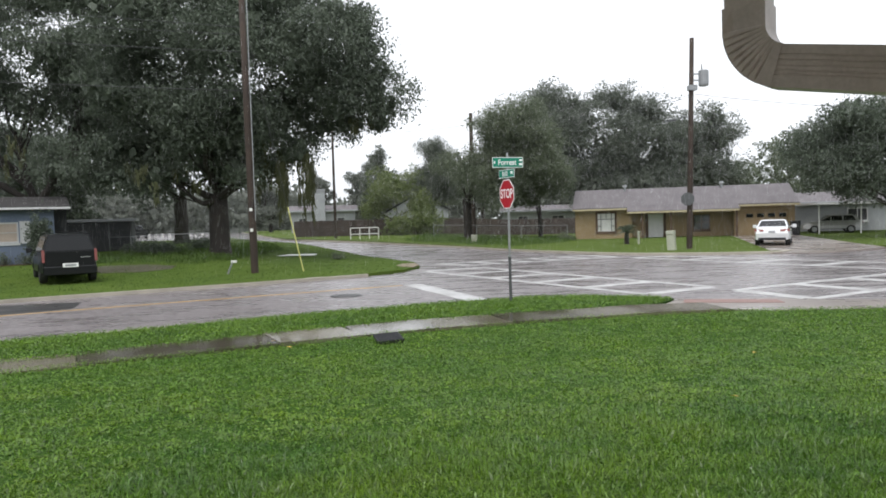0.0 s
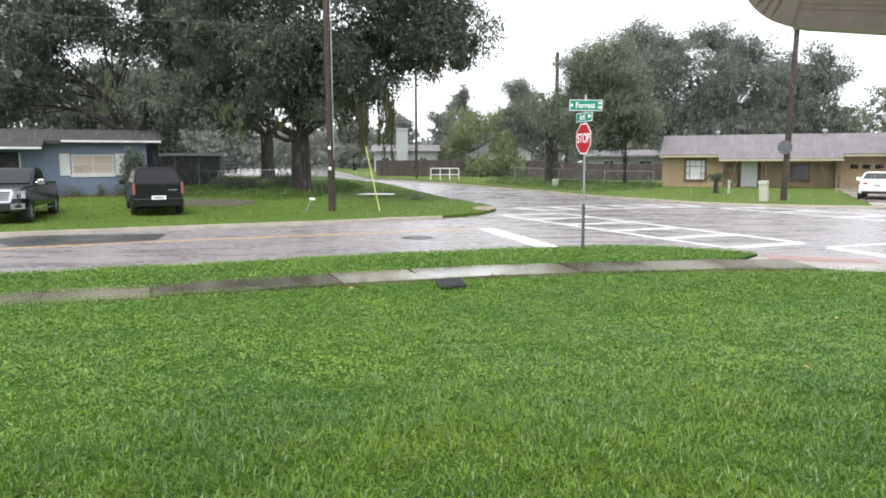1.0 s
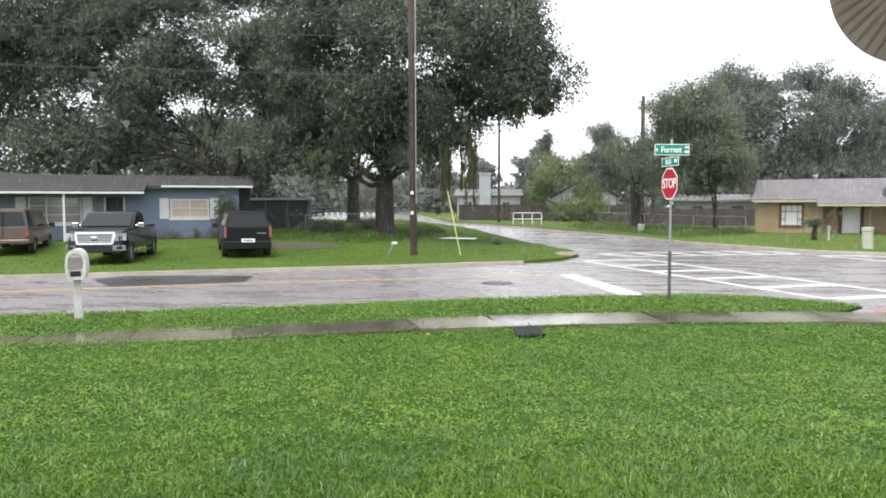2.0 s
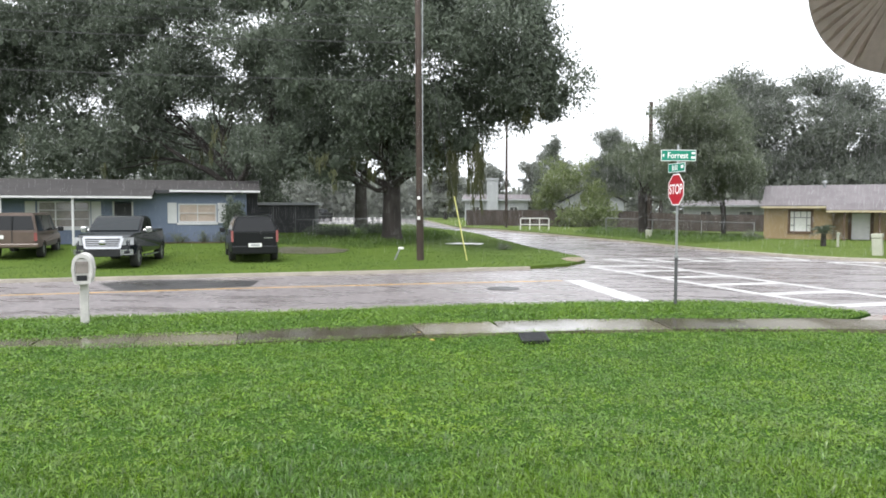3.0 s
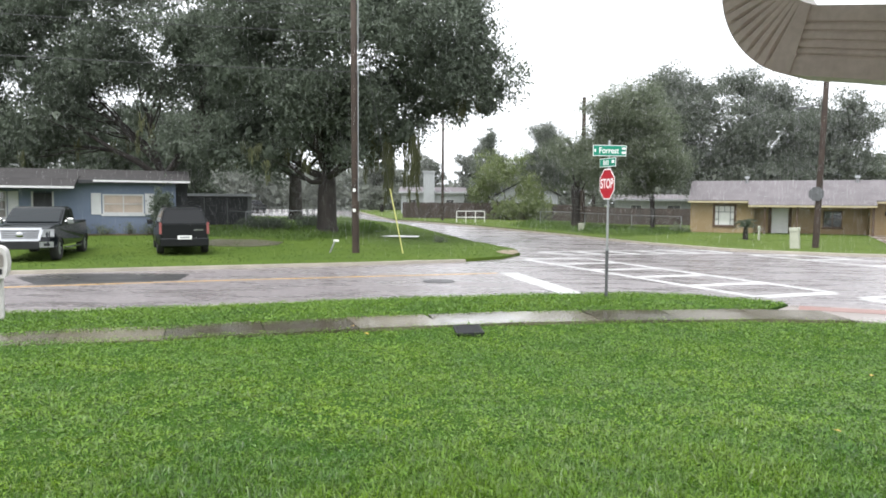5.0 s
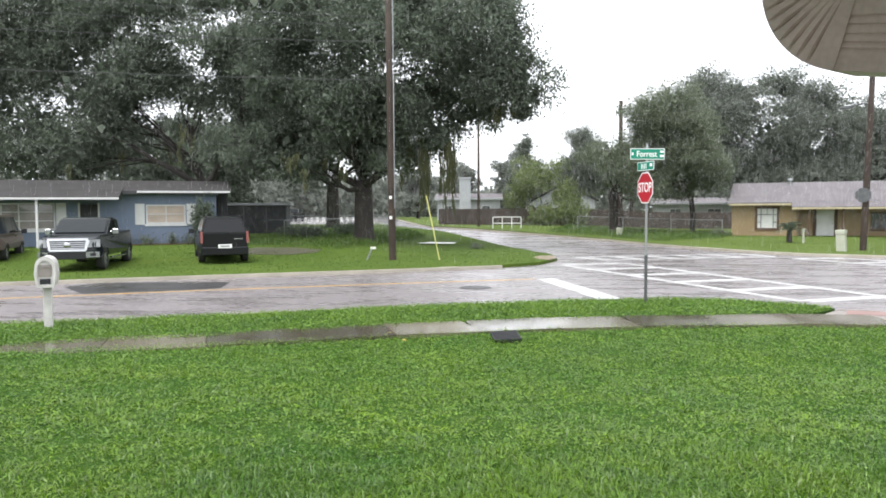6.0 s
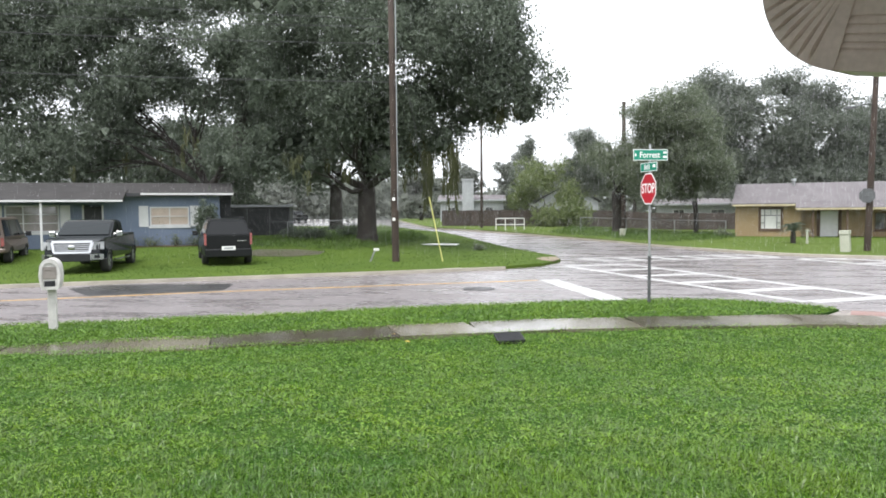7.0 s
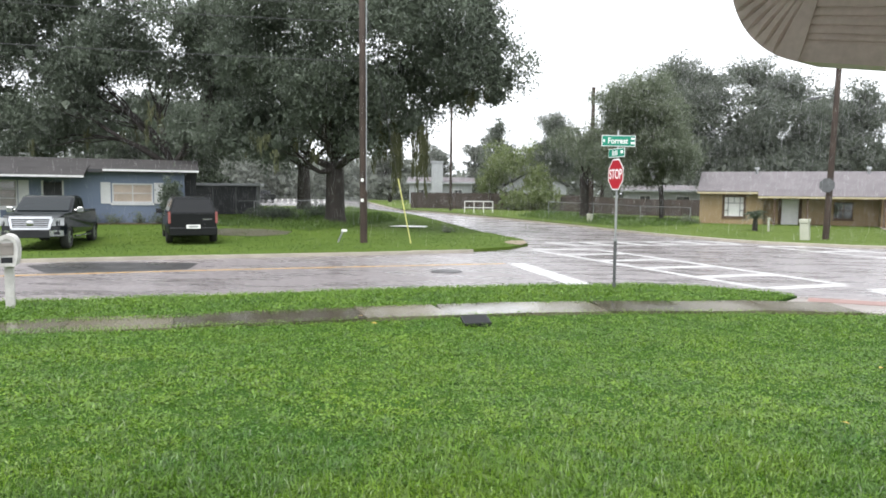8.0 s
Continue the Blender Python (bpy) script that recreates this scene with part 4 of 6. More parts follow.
def tan_house():
    h = thing("tan_house", pose(10.6, 58.0, 0.08, 0, 0, -14.4), "long low tan-painted house with grey shingle roof and white door", "house")
    bm = bmesh.new()
    wall_with_holes(bm, 0, 4.5, 0, 0.2, -0.4, 2.58, [(1.72, 3.2, 0.62, 2.2)])
    wall_with_holes(bm, 4.5, 12.3, 1.0, 1.2, -0.4, 2.58, [(5.72, 6.96, 0.0, 2.03), (9.2, 10.48, 0.6, 1.85)])
    box(bm, 4.3, 4.5, 0.2, 1.0, -0.4, 2.58)
    box(bm, 12.1, 12.3, 0.0, 1.0, -0.4, 2.58)
    wall_with_holes(bm, 12.3, 16.45, 0, 0.2, -0.4, 2.58, [(12.8, 16.0, -0.4, 2.0)])
    box(bm, 0, 0.2, 0.2, 6.2, -0.4, 2.40), box(bm, 16.25, 16.45, 0.2, 6.2, -0.4, 2.40), box(bm, 0.2, 16.25, 6.0, 6.2, -0.4, 2.40)
    for xx in (0, 16.25):
        prism(bm, [(0, 2.40), (3.1, 3.9), (6.2, 2.40)], "x", xx, xx + 0.2)
    part("wall", bm, M_ORANGEWALL, h)
    bm = bmesh.new()
    gable_roof(bm, -0.16, 16.66, -0.6, 6.8, 2.60, 4.15, yr=3.1)
    roof = part("roof", bm, M_ROOF, h, "grey shingle roof")
    bm = bmesh.new()
    prism(bm, [(-1.15, 2.26), (-0.45, 2.70), (1.6, 3.60), (1.6, 3.46), (-0.45, 2.54), (-1.15, 2.14)], "x", 4.12, 12.36)
    part("porch_roof", bm, M_ROOF, h)
    for xv in (3.95, 11.55):
        bm = bmesh.new()
        tube(bm, [(xv, 2.7, 3.7), (xv, 2.7, 4.28), (xv, 2.7, 4.30), (xv, 2.7, 4.48)], [0.1, 0.1, 0.2, 0.16], 10)
        part("roof_vent", bm, M_STEEL, roof, "pale metal roof vent")
    for a, b, y, z in ((-0.16, 4.10, -0.64, 2.38), (4.12, 12.36, -1.2, 2.08), (12.38, 16.66, -0.64, 2.38)):
        bm = bmesh.new()
        box(bm, a, b, y, y + 0.035, z, z + 0.13)
        part("fascia", bm, M_CREAMTRIM, h, "cream fascia board")
    for x in (5.25, 7.4, 12.2):
        bm = bmesh.new()
        box(bm, x - 0.07, x + 0.07, -0.9, -0.76, -0.3, 2.2)
        part("porch_post", bm, M_BROWNTRIM, h, "brown porch post")
    bm = bmesh.new()
    box(bm, 4.5, 12.1, -1.0, 0.99, -0.35, -0.05)
    part("porch_slab", bm, M_KERB, h)
    win = window(h, 1.72, 3.2, 0.62, 2.2, 0.04, M_BROWNTRIM, M_WHITE, 1, 1)
    for a, b, c, d in ((2.02, 2.07, 0.69, 2.13), (2.85, 2.90, 0.69, 2.13), (1.79, 3.13, 1.66, 1.71), (1.79, 2.02, 1.10, 1.15), (2.90, 3.13, 1.10, 1.15), (2.44, 2.48, 1.71, 2.13)):
        bm = bmesh.new()
        box(bm, a, b, 0.02, 0.05, c, d)
        part("glazing_bar", bm, M_GREYTRIM, win, "dark grey glazing bar")
    for a, b, c, d in ((1.62, 1.72, 0.50, 2.30), (3.2, 3.30, 0.50, 2.30), (1.72, 3.2, 2.2, 2.30)):
        bm = bmesh.new()
        box(bm, a, b, -0.035, -0.004, c, d)
        part("surround", bm, M_BROWNTRIM, win)
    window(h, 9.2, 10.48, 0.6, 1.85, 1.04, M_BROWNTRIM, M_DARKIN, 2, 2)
    bm = bmesh.new()
    box(bm, 5.77, 6.91, 1.06, 1.11, 0.0, 2.0)
    d = part("front_door", bm, M_WHITE, h, "white panelled front door")
    for k in range(3):
        for xa, xb in ((5.88, 6.27), (6.40, 6.79)):
            bm = bmesh.new()
            box(bm, xa, xb, 1.045, 1.058, 0.15 + k * 0.62, 0.65 + k * 0.62)
            part("door_panel", bm, M_WHITE, d)
    for a, b in ((5.54, 5.72), (6.96, 7.13)):
        bm = bmesh.new()
        box(bm, a, b, 0.93, 0.998, 0.0, 2.1)
        part("door_jamb", bm, M_BROWNTRIM, d)
    bm = bmesh.new()
    tube(bm, [(6.82, 1.045, 1.0), (6.82, 0.99, 1.0)], [0.035, 0.03], 8)
    part("door_handle", bm, M_STEEL, d)
    bm = bmesh.new()
    box(bm, 12.82, 15.98, 0.08, 0.12, -0.38, 1.98)
    g = part("garage_door", bm, M_ORANGEWALL, h, "tan sectional garage door")
    for k in range(3):
        bm = bmesh.new()
        box(bm, 12.88, 15.92, 0.066, 0.078, -0.3 + k * 0.57, 0.18 + k * 0.57)
        part("door_panel", bm, M_ORANGEWALL, g)
    for k in range(4):
        bm = bmesh.new()
        box(bm, 13.0 + k * 0.78, 13.5 + k * 0.78, 0.06, 0.075, 1.5, 1.8)
        part("pane", bm, M_CARGLASS, g)


tan_house()
bed = []
for u, w in ((-5.4, -0.02), (-5.3, -0.55), (-4.2, -0.75), (-3.0, -0.6), (-1.8, -0.85), (-0.8, -0.6), (0.15, -0.7), (0.2, -0.02)):
    q = pose(-19.6, 35.3, 0.5, 0, 0, 29.0) @ Vector((u, w, 0))
    bed.append((q.x, q.y))
sheet("leaf_litter_bed", bed, lambda x, y: yard_z(x, y) + 0.05, 0.4, M_LITTER, skirt=0.06, label="brown leaf litter along the blue house wall", category="bed")


def plain_house(name, m, label, L, D, ze, zr, wall, roof, wins=(), along=True, chimney=None):
    """A simple distant house: walls, roof, windows on the front, perhaps a chimney."""
    h = thing(name, m, label, "house")
    bm = bmesh.new()
    box(bm, 0, L, 0, D, -0.5, ze - 0.02)
    if along:
        prism(bm, [(0.02, ze - 0.02), (D / 2, zr - 0.15), (D - 0.02, ze - 0.02)], "x", 0.02, L - 0.02)
    else:
        prism(bm, [(0.02, ze - 0.02), (L / 2, zr - 0.15), (L - 0.02, ze - 0.02)], "y", 0.02, D - 0.02)
    part("wall", bm, wall, h)
    bm = bmesh.new()
    if along:
        gable_roof(bm, -0.4, L + 0.4, -0.5, D + 0.5, ze, zr)
    else:
        prism(bm, [(-0.5, ze), (L / 2, zr), (L + 0.5, ze), (L + 0.5, ze - 0.14), (L / 2, zr - 0.14), (-0.5, ze - 0.14)], "y", -0.4, D + 0.4)
    part("roof", bm, roof, h)
    bm = bmesh.new()
    if along:
        box(bm, -0.4, L + 0.4, -0.55, -0.505, ze - 0.2, ze + 0.02)
        part("fascia", bm, M_PALEHOUSE, h)
    for (x0, x1, z0, z1) in wins:
        window(h, x0, x1, z0, z1, -0.07, M_TRIM, M_DARKIN, 2, 1, True, 0.08, None)
    if chimney:
        bm = bmesh.new()
        x0, x1, z1 = chimney
        box(bm, x0, x1, -0.9, -0.004, -0.5, z1)
        box(bm, x0 - 0.1, x1 + 0.1, -1.0, 0.1, z1 - 0.25, z1 + 0.003)
        part("chimney", bm, M_PALEHOUSE, h, "broad pale block chimney")
    return h


plain_house("far_house", pose(-21.5, 101, 0.6, 0, 0, 8), "pale far house with a broad white chimney behind a fence", 9.0, 7, 3.3, 4.1, M_PALEHOUSE, M_ROOF,
            [(1.0, 2.2, 1.2, 2.3), (6.4, 7.6, 1.2, 2.3)], chimney=(3.2, 4.8, 6.3))
plain_house("far_house", pose(-7.5, 99, 0.5, 0, 0, 4), "pale blue gabled far house behind the board fence", 8.2, 9, 3.0, 5.4, M_PALEHOUSE, M_ROOFDARK, [(3.2, 4.8, 1.2, 2.4)], along=False)
plain_house("far_house", pose(8.0, 96, 0.2, 0, 0, -6), "low white far house behind trees", 11, 7, 2.8, 3.5, M_PALEHOUSE, M_ROOF, [(2, 3.4, 1.1, 2.1), (6.5, 8.2, 1.1, 2.1)])
plain_house("neighbour_house", pose(29.0, 61.0, 0.1, 0, 0, -12), "pale grey neighbouring house with open carport", 14, 8, 2.55, 3.5, M_PALEHOUSE, M_ROOF, [(5.0, 6.6, 0.9, 2.0), (9, 10.8, 0.9, 2.0)])


def carport():
    c = thing("carport", pose(28.3, 53.8, 0.15, 0, 0, -12), "flat-roofed white carport on slim posts", "carport")
    bm = bmesh.new()
    box(bm, -0.3, 6.2, -0.4, 6.2, 2.25, 2.40)
    part("roof", bm, M_TRIM, c)
    for x in (0, 2.9, 5.9):
        bm = bmesh.new()
        tube(bm, [(x, 0, -0.3), (x, 0, 2.25)], [0.05, 0.05], 8)
        part("post", bm, M_TRIM, c)


carport()


def dark_shed():
    s = thing("screened_shed", pose(-21.9, 49.6, 0.55, 0, 0, 20), "dark screened shed with flat pale roof beside the blue house", "shed")
    bm = bmesh.new()
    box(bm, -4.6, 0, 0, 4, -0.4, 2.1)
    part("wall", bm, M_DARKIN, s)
    bm = bmesh.new()
    box(bm, -4.9, 0.3, -0.3, 4.3, 2.12, 2.3)
    part("roof", bm, M_GREY, s, "pale grey flat roof edge")
    for x in (-4.6, -3.1, -1.5, -0.05):
        bm = bmesh.new()
        box(bm, x, x + 0.06, -0.05, -0.004, -0.3, 2.1)
        part("post", bm, M_GREYTRIM, s)
    bm = bmesh.new()
    box(bm, -1.45, -0.06, -0.04, -0.004, 1.0, 1.06)
    part("rail", bm, M_GREYTRIM, s)


dark_shed()


# ---------------------------------------------------------------- vehicles
def wheel(parent, x, y, r, w, side):
    bm = bmesh.new()
    s = 20
    prof = [(r * 0.62, -w / 2), (r * 0.93, -w / 2), (r, -w * 0.36), (r, w * 0.36), (r * 0.93, w / 2), (r * 0.62, w / 2)]
    rings = [[bm.verts.new((x + a, y + q * math.cos(2 * math.pi * k / s), r + q * math.sin(2 * math.pi * k / s))) for k in range(s)] for q, a in prof]
    for i in range(len(prof)):
        p, q = rings[i], rings[(i + 1) % len(prof)]
        for k in range(s):
            bm.faces.new((p[k], p[(k + 1) % s], q[(k + 1) % s], q[k]))
    bmesh.ops.recalc_face_normals(bm, faces=bm.faces[:])
    tyre = part("wheel", bm, M_RUBBER, parent, flat=False)
    bm = bmesh.new()
    xo = x + side * w * 0.30
    tube(bm, [(xo - side * 0.04, y, r), (xo, y, r)], [r * 0.6, r * 0.6], 20)
    for k in range(6):
        a = 2 * math.pi * k / 6
        d = Vector((0, math.cos(a), math.sin(a)))
        e = Vector((0, -math.sin(a), math.cos(a)))
        c = Vector((xo, y, r))
        panel(bm, [c + e * 0.04 + d * 0.05, c - e * 0.04 + d * 0.05, c - e * 0.055 + d * r * 0.58, c + e * 0.055 + d * r * 0.58], 0.03 * side)
    part("rim", bm, M_STEEL, tyre)


def arch(yc, r, z, n=9):
    """Points of a wheel arch over yc from front to rear."""
    return [(yc + r * math.cos(math.pi * k / n), max(z, 0.02 + r * math.sin(math.pi * k / n) + z * 0.55)) for k in range(n + 1)]


def car(name, m, label, W, paint, low, cabin, axles, wr, inset=0.16, belt_in=0.03, sides=(), bumpers=None, group=""):
    """A vehicle, front towards +y. low: the side outline (y, z) without arches, from the rear bottom over the top to the front bottom;
    cabin: (y, z) from the rear foot over the roof to the front foot; sides: y-spans of side windows."""
    c = thing(name, m, label, "vehicle", group)
    bm = bmesh.new()
    zb = low[0][1]
    outline = list(low)
    for yc in sorted(axles, reverse=True):
        outline += arch(yc, wr * 1.18, zb)
    h = W / 2
    lo, hi = prism(bm, outline, "x", -h, h)
    for vs, s in ((lo, 1), (hi, -1)):
        for v in vs:
            if v.co.z > zb + 0.12:
                v.co.x += s * 0.05 * min(1.0, max(0.0, (v.co.z - 0.75) / 0.3))
            if abs(v.co.y) > max(abs(p[0]) for p in low) - 0.25:
                v.co.x += s * 0.09
    body_edges = [e for e in bm.edges if abs(e.verts[0].co.x - e.verts[1].co.x) < 0.2 and e.calc_length() > 0.0]
    bmesh.ops.bevel(bm, geom=body_edges, offset=0.045, segments=2, affect="EDGES", clamp_overlap=True)
    zc = min(p[1] for p in cabin)
    zt = max(p[1] for p in cabin)
    lo, hi = prism(bm, [(y, z - (0.03 if z == zc else 0)) for y, z in cabin], "x", -h + belt_in + 0.05, h - belt_in - 0.05)
    for vs, s in ((lo, 1), (hi, -1)):
        for v in vs:
            v.co.x += s * (inset - 0.05) * (v.co.z - zc) / (zt - zc)
    bmesh.ops.bevel(bm, geom=[e for e in bm.edges if e.verts[0] in lo + hi and e.verts[1] in lo + hi and e.verts[0].co.z > zc - 0.02], offset=0.05, segments=2, affect="EDGES", clamp_overlap=True)
    part("body", bm, paint, c, flat=True)

    def xs(z):
        return h - belt_in - 0.05 - (inset - 0.05) * (z - zc) / (zt - zc)

    (r0, r1), (f1, f0) = (cabin[0], cabin[1]), (cabin[-2], cabin[-1])
    for (a, b), nm, s in (((r0, r1), "rear_window", 1), ((f0, f1), "windscreen", -1)):
        pa, pb = Vector(a).lerp(Vector(b), 0.14), Vector(a).lerp(Vector(b), 0.86)
        bm = bmesh.new()
        xa, xb = xs(pa.y) - 0.07, xs(pb.y) - 0.09
        q = [(-s * xa, pa.x, pa.y), (s * xa, pa.x, pa.y), (s * xb, pb.x, pb.y), (-s * xb, pb.x, pb.y)]
        panel(bm, q, 0.012)
        part(nm, bm, M_WINDSCREEN if s < 0 else M_CARGLASS, c)
    for (ya, yb) in sides:
        za, zz = zc + 0.05, zt - 0.10
        def clip_y(y, z):
            lo_y = r0[0] + (r1[0] - r0[0]) * (z - zc) / (r1[1] - zc) + 0.12
            hi_y = f0[0] + (f1[0] - f0[0]) * (z - zc) / (f1[1] - zc) - 0.12
            return min(max(y, lo_y), hi_y)
        for s in (1, -1):
            bm = bmesh.new()
            q = [(s * xs(za), clip_y(ya, za), za), (s * xs(za), clip_y(yb, za), za), (s * xs(zz), clip_y(yb, zz), zz), (s * xs(zz), clip_y(ya, zz), zz)]
            if s < 0:
                q = q[::-1]
            panel(bm, q, 0.012)
            part("side_window", bm, M_CARGLASS, c)
            if ya > -0.6 and yb > 0.4:
                bm = bmesh.new()
                zh = zc - 0.12
                box(bm, min(s * (h - 0.055), s * (h + 0.0)), max(s * (h - 0.055), s * (h + 0.0)), ya + 0.12, ya + 0.36, zh, zh + 0.035)
                part("door_handle", bm, M_CHROME if paint is M_TRUCKPAINT else paint, c)
    for yc in axles:
        for s in (1, -1):
            wheel(c, s * (h - 0.14), yc, wr, 0.26, s)
    bm = bmesh.new()
    box(bm, -h + 0.22, h - 0.22, min(axles) - 0.3, max(axles) + 0.3, zb - 0.04, zb + 0.25)
    part("underbody", bm, M_BLACK, c)
    return c


def lamp(parent, name, q, mat, t=0.03, label=""):
    bm = bmesh.new()
    panel(bm, q, t)
    return part(name, bm, mat, parent, label)


def mirror(parent, s, h, y, z, mat):
    bm = bmesh.new()
    box(bm, *sorted((s * (h - 0.06), s * (h + 0.06))), y - 0.03, y + 0.03, z - 0.02, z + 0.03)
    box(bm, *sorted((s * (h + 0.04), s * (h + 0.26))), y - 0.07, y + 0.07, z - 0.09, z + 0.11)
    part("wing_mirror", bm, mat, parent, bevel=0.02)


# pickup truck
W = 2.03
tk = car("pickup_truck", pose(-18.95, 24.5, yard_z(-18.4, 24.2) + 0.0, 0, 0, 203.0), "dark green-black pickup truck with chrome grille parked on grass", W, M_TRUCKPAINT,
         [(-2.75, 0.50), (-2.77, 1.30), (-0.70, 1.32), (1.15, 1.28), (1.40, 1.27), (2.10, 1.26), (2.50, 1.21), (2.68, 1.13), (2.75, 0.98), (2.78, 0.62), (2.70, 0.45)],
         [(-0.72, 1.30), (-0.55, 1.84), (0.0, 1.90), (0.50, 1.87), (1.48, 1.26)], (-1.95, 1.82), 0.41, 0.13, sides=((-0.55, 0.08), (0.16, 1.1)))
hw = W / 2
def grille_point(x, z, out=0.0):
    """A point on the truck's bowed nose."""
    return (x, 2.80 - 0.16 * (z - 0.72) - 0.10 * (x / 0.8) ** 2 + out, z)


def nose_strip(name, xa, xb, z0, z1, out, mat, label="", n=8, slope=0.0):
    """A bowed strip across the nose from xa to xb, with thickness; slope narrows it towards the bottom."""
    bm = bmesh.new()
    for k in range(n):
        u, v = xb + (xa - xb) * k / n, xb + (xa - xb) * (k + 1) / n
        lo = 1 - slope * (z1 - z0)
        panel(bm, [grille_point(u * lo, z0, out), grille_point(v * lo, z0, out), grille_point(v, z1, out), grille_point(u, z1, out)], 0.03)
    return part(name, bm, mat, tk, label)


nose_strip("grille_mesh", -0.62, 0.62, 0.76, 1.12, 0.005, M_BLACK, "dark grille mesh", slope=0.35)
nose_strip("grille_surround_top", -0.66, 0.66, 1.085, 1.175, 0.045, M_CHROME, "wide chrome grille surround")
nose_strip("grille_surround_bottom", -0.58, 0.58, 0.72, 0.79, 0.045, M_CHROME, "chrome grille surround")
for s in (1, -1):
    bm = bmesh.new()
    q = [grille_point(s * 0.61, 0.74, 0.043), grille_point(s * 0.53, 0.74, 0.043), grille_point(s * 0.60, 1.13, 0.043), grille_point(s * 0.70, 1.10, 0.043)]
    panel(bm, q if s > 0 else q[::-1], 0.03)
    part("grille_surround_side", bm, M_CHROME, tk)
for k in range(4):
    nose_strip("grille_bar", -0.54 - 0.018 * k, 0.54 + 0.018 * k, 0.815 + 0.066 * k, 0.838 + 0.066 * k, 0.025, M_CHROME)
bm = bmesh.new()
bmesh.ops.create_uvsphere(bm, u_segments=16, v_segments=8, radius=0.1)
for v in bm.verts:
    v.co = Vector((v.co.x * 1.3, 2.83 + v.co.y * 0.35, 0.95 + v.co.z * 0.9))
part("badge", bm, M_CHROME, tk, "pale oval badge")
for s in (1, -1):
    q = [(s * 1.0, 2.60, 0.86), (s * 0.66, 2.79, 0.86), (s * 0.72, 2.74, 1.13), (s * 0.99, 2.55, 1.13)]
    lamp(tk, "headlight", q if s > 0 else q[::-1], M_HEADLAMP, 0.04, "clear headlight")
    mirror(tk, s, hw, 1.0, 1.36, M_CHROME)
    q = [(s * 1.0, 2.66, 0.50), (s * 0.60, 2.85, 0.50), (s * 0.60, 2.85, 0.70), (s * 1.0, 2.66, 0.70)]
    end = lamp(tk, "bumper_end", q if s > 0 else q[::-1], M_CHROME, 0.03, "chrome bumper end")
    q = [(s * 0.90, 2.742, 0.55), (s * 0.74, 2.818, 0.55), (s * 0.74, 2.818, 0.65), (s * 0.90, 2.742, 0.65)]
    lamp(end, "fog_lamp", q if s > 0 else q[::-1], M_BLACK, 0.02)
    bm = bmesh.new()
    tube(bm, [(s * (hw - 0.02), -1.2, 0.42), (s * (hw + 0.02), -1.0, 0.40), (s * (hw + 0.02), 0.9, 0.40), (s * (hw - 0.02), 1.1, 0.42)], [0.04] * 4, 8)
    part("side_step", bm, M_CHROME, tk, "chrome side step")
bm = bmesh.new()
box(bm, -0.62, 0.62, 2.7, 2.86, 0.44, 0.71)
part("bumper", bm, M_BLACK, tk, "black front bumper", bevel=0.02)
bm = bmesh.new()
box(bm, -0.88, 0.88, -2.66, -0.85, 1.25, 1.335)
part("bed_cover", bm, M_BLACK, tk)

# black sport utility
W = 1.96
sv = car("suv", pose(-15.55, 28.3, yard_z(-15.5, 28.3) - 0.02, 0, 0, 33.0), "black sport utility vehicle parked on grass seen from behind", W, M_BLACKPAINT,
         [(-2.48, 0.40), (-2.50, 1.18), (1.15, 1.16), (2.15, 1.06), (2.38, 0.92), (2.42, 0.45)],
         [(-2.44, 1.12), (-2.22, 1.82), (0.35, 1.84), (1.15, 1.12)], (-1.5, 1.42), 0.38, 0.26, sides=((-2.1, -1.05), (-0.95, -0.12), (-0.04, 0.9)))
for s in (1, -1):
    x0, x1 = sorted((s * 0.83, s * 0.925))
    lamp(sv, "tail_light", [(x0, -2.50, 0.80), (x1, -2.50, 0.80), (x1, -2.47, 1.26), (x0, -2.47, 1.26)], M_TAIL, 0.03, "red tail light")
    mirror(sv, s, W / 2, 0.8, 1.2, M_BLACK)
bm = bmesh.new()
box(bm, -0.90, 0.90, -2.60, -2.47, 0.32, 0.64)
part("rear_bumper", bm, M_BLACKPAINT, sv, "dark rear bumper", bevel=0.03)
lamp(sv, "number_plate", [(-0.26, -2.605, 0.60), (0.26, -2.605, 0.60), (0.26, -2.59, 0.75), (-0.26, -2.59, 0.75)], M_WHITE, 0.012, "white number plate")
bm = bmesh.new()
box(bm, -0.18, 0.18, -2.622, -2.612, 0.65, 0.71)
part("plate_mark", bm, M_GREY, sv)
bm = bmesh.new()
box(bm, -0.55, 0.05, -2.40, -2.36, 1.26, 1.28)
part("rear_wiper", bm, M_GREY, sv)
bm = bmesh.new()
box(bm, 0.35, 0.7, -2.515, -2.497, 0.94, 0.98)
part("badge", bm, M_CHROME, sv)
for s in (1, -1):
    bm = bmesh.new()
    tube(bm, [(s * 0.66, -1.9, 1.83), (s * 0.66, -1.7, 1.90), (s * 0.66, 0.0, 1.90), (s * 0.66, 0.2, 1.84)], [0.02] * 4, 6)
    part("roof_rail", bm, M_BLACK, sv)

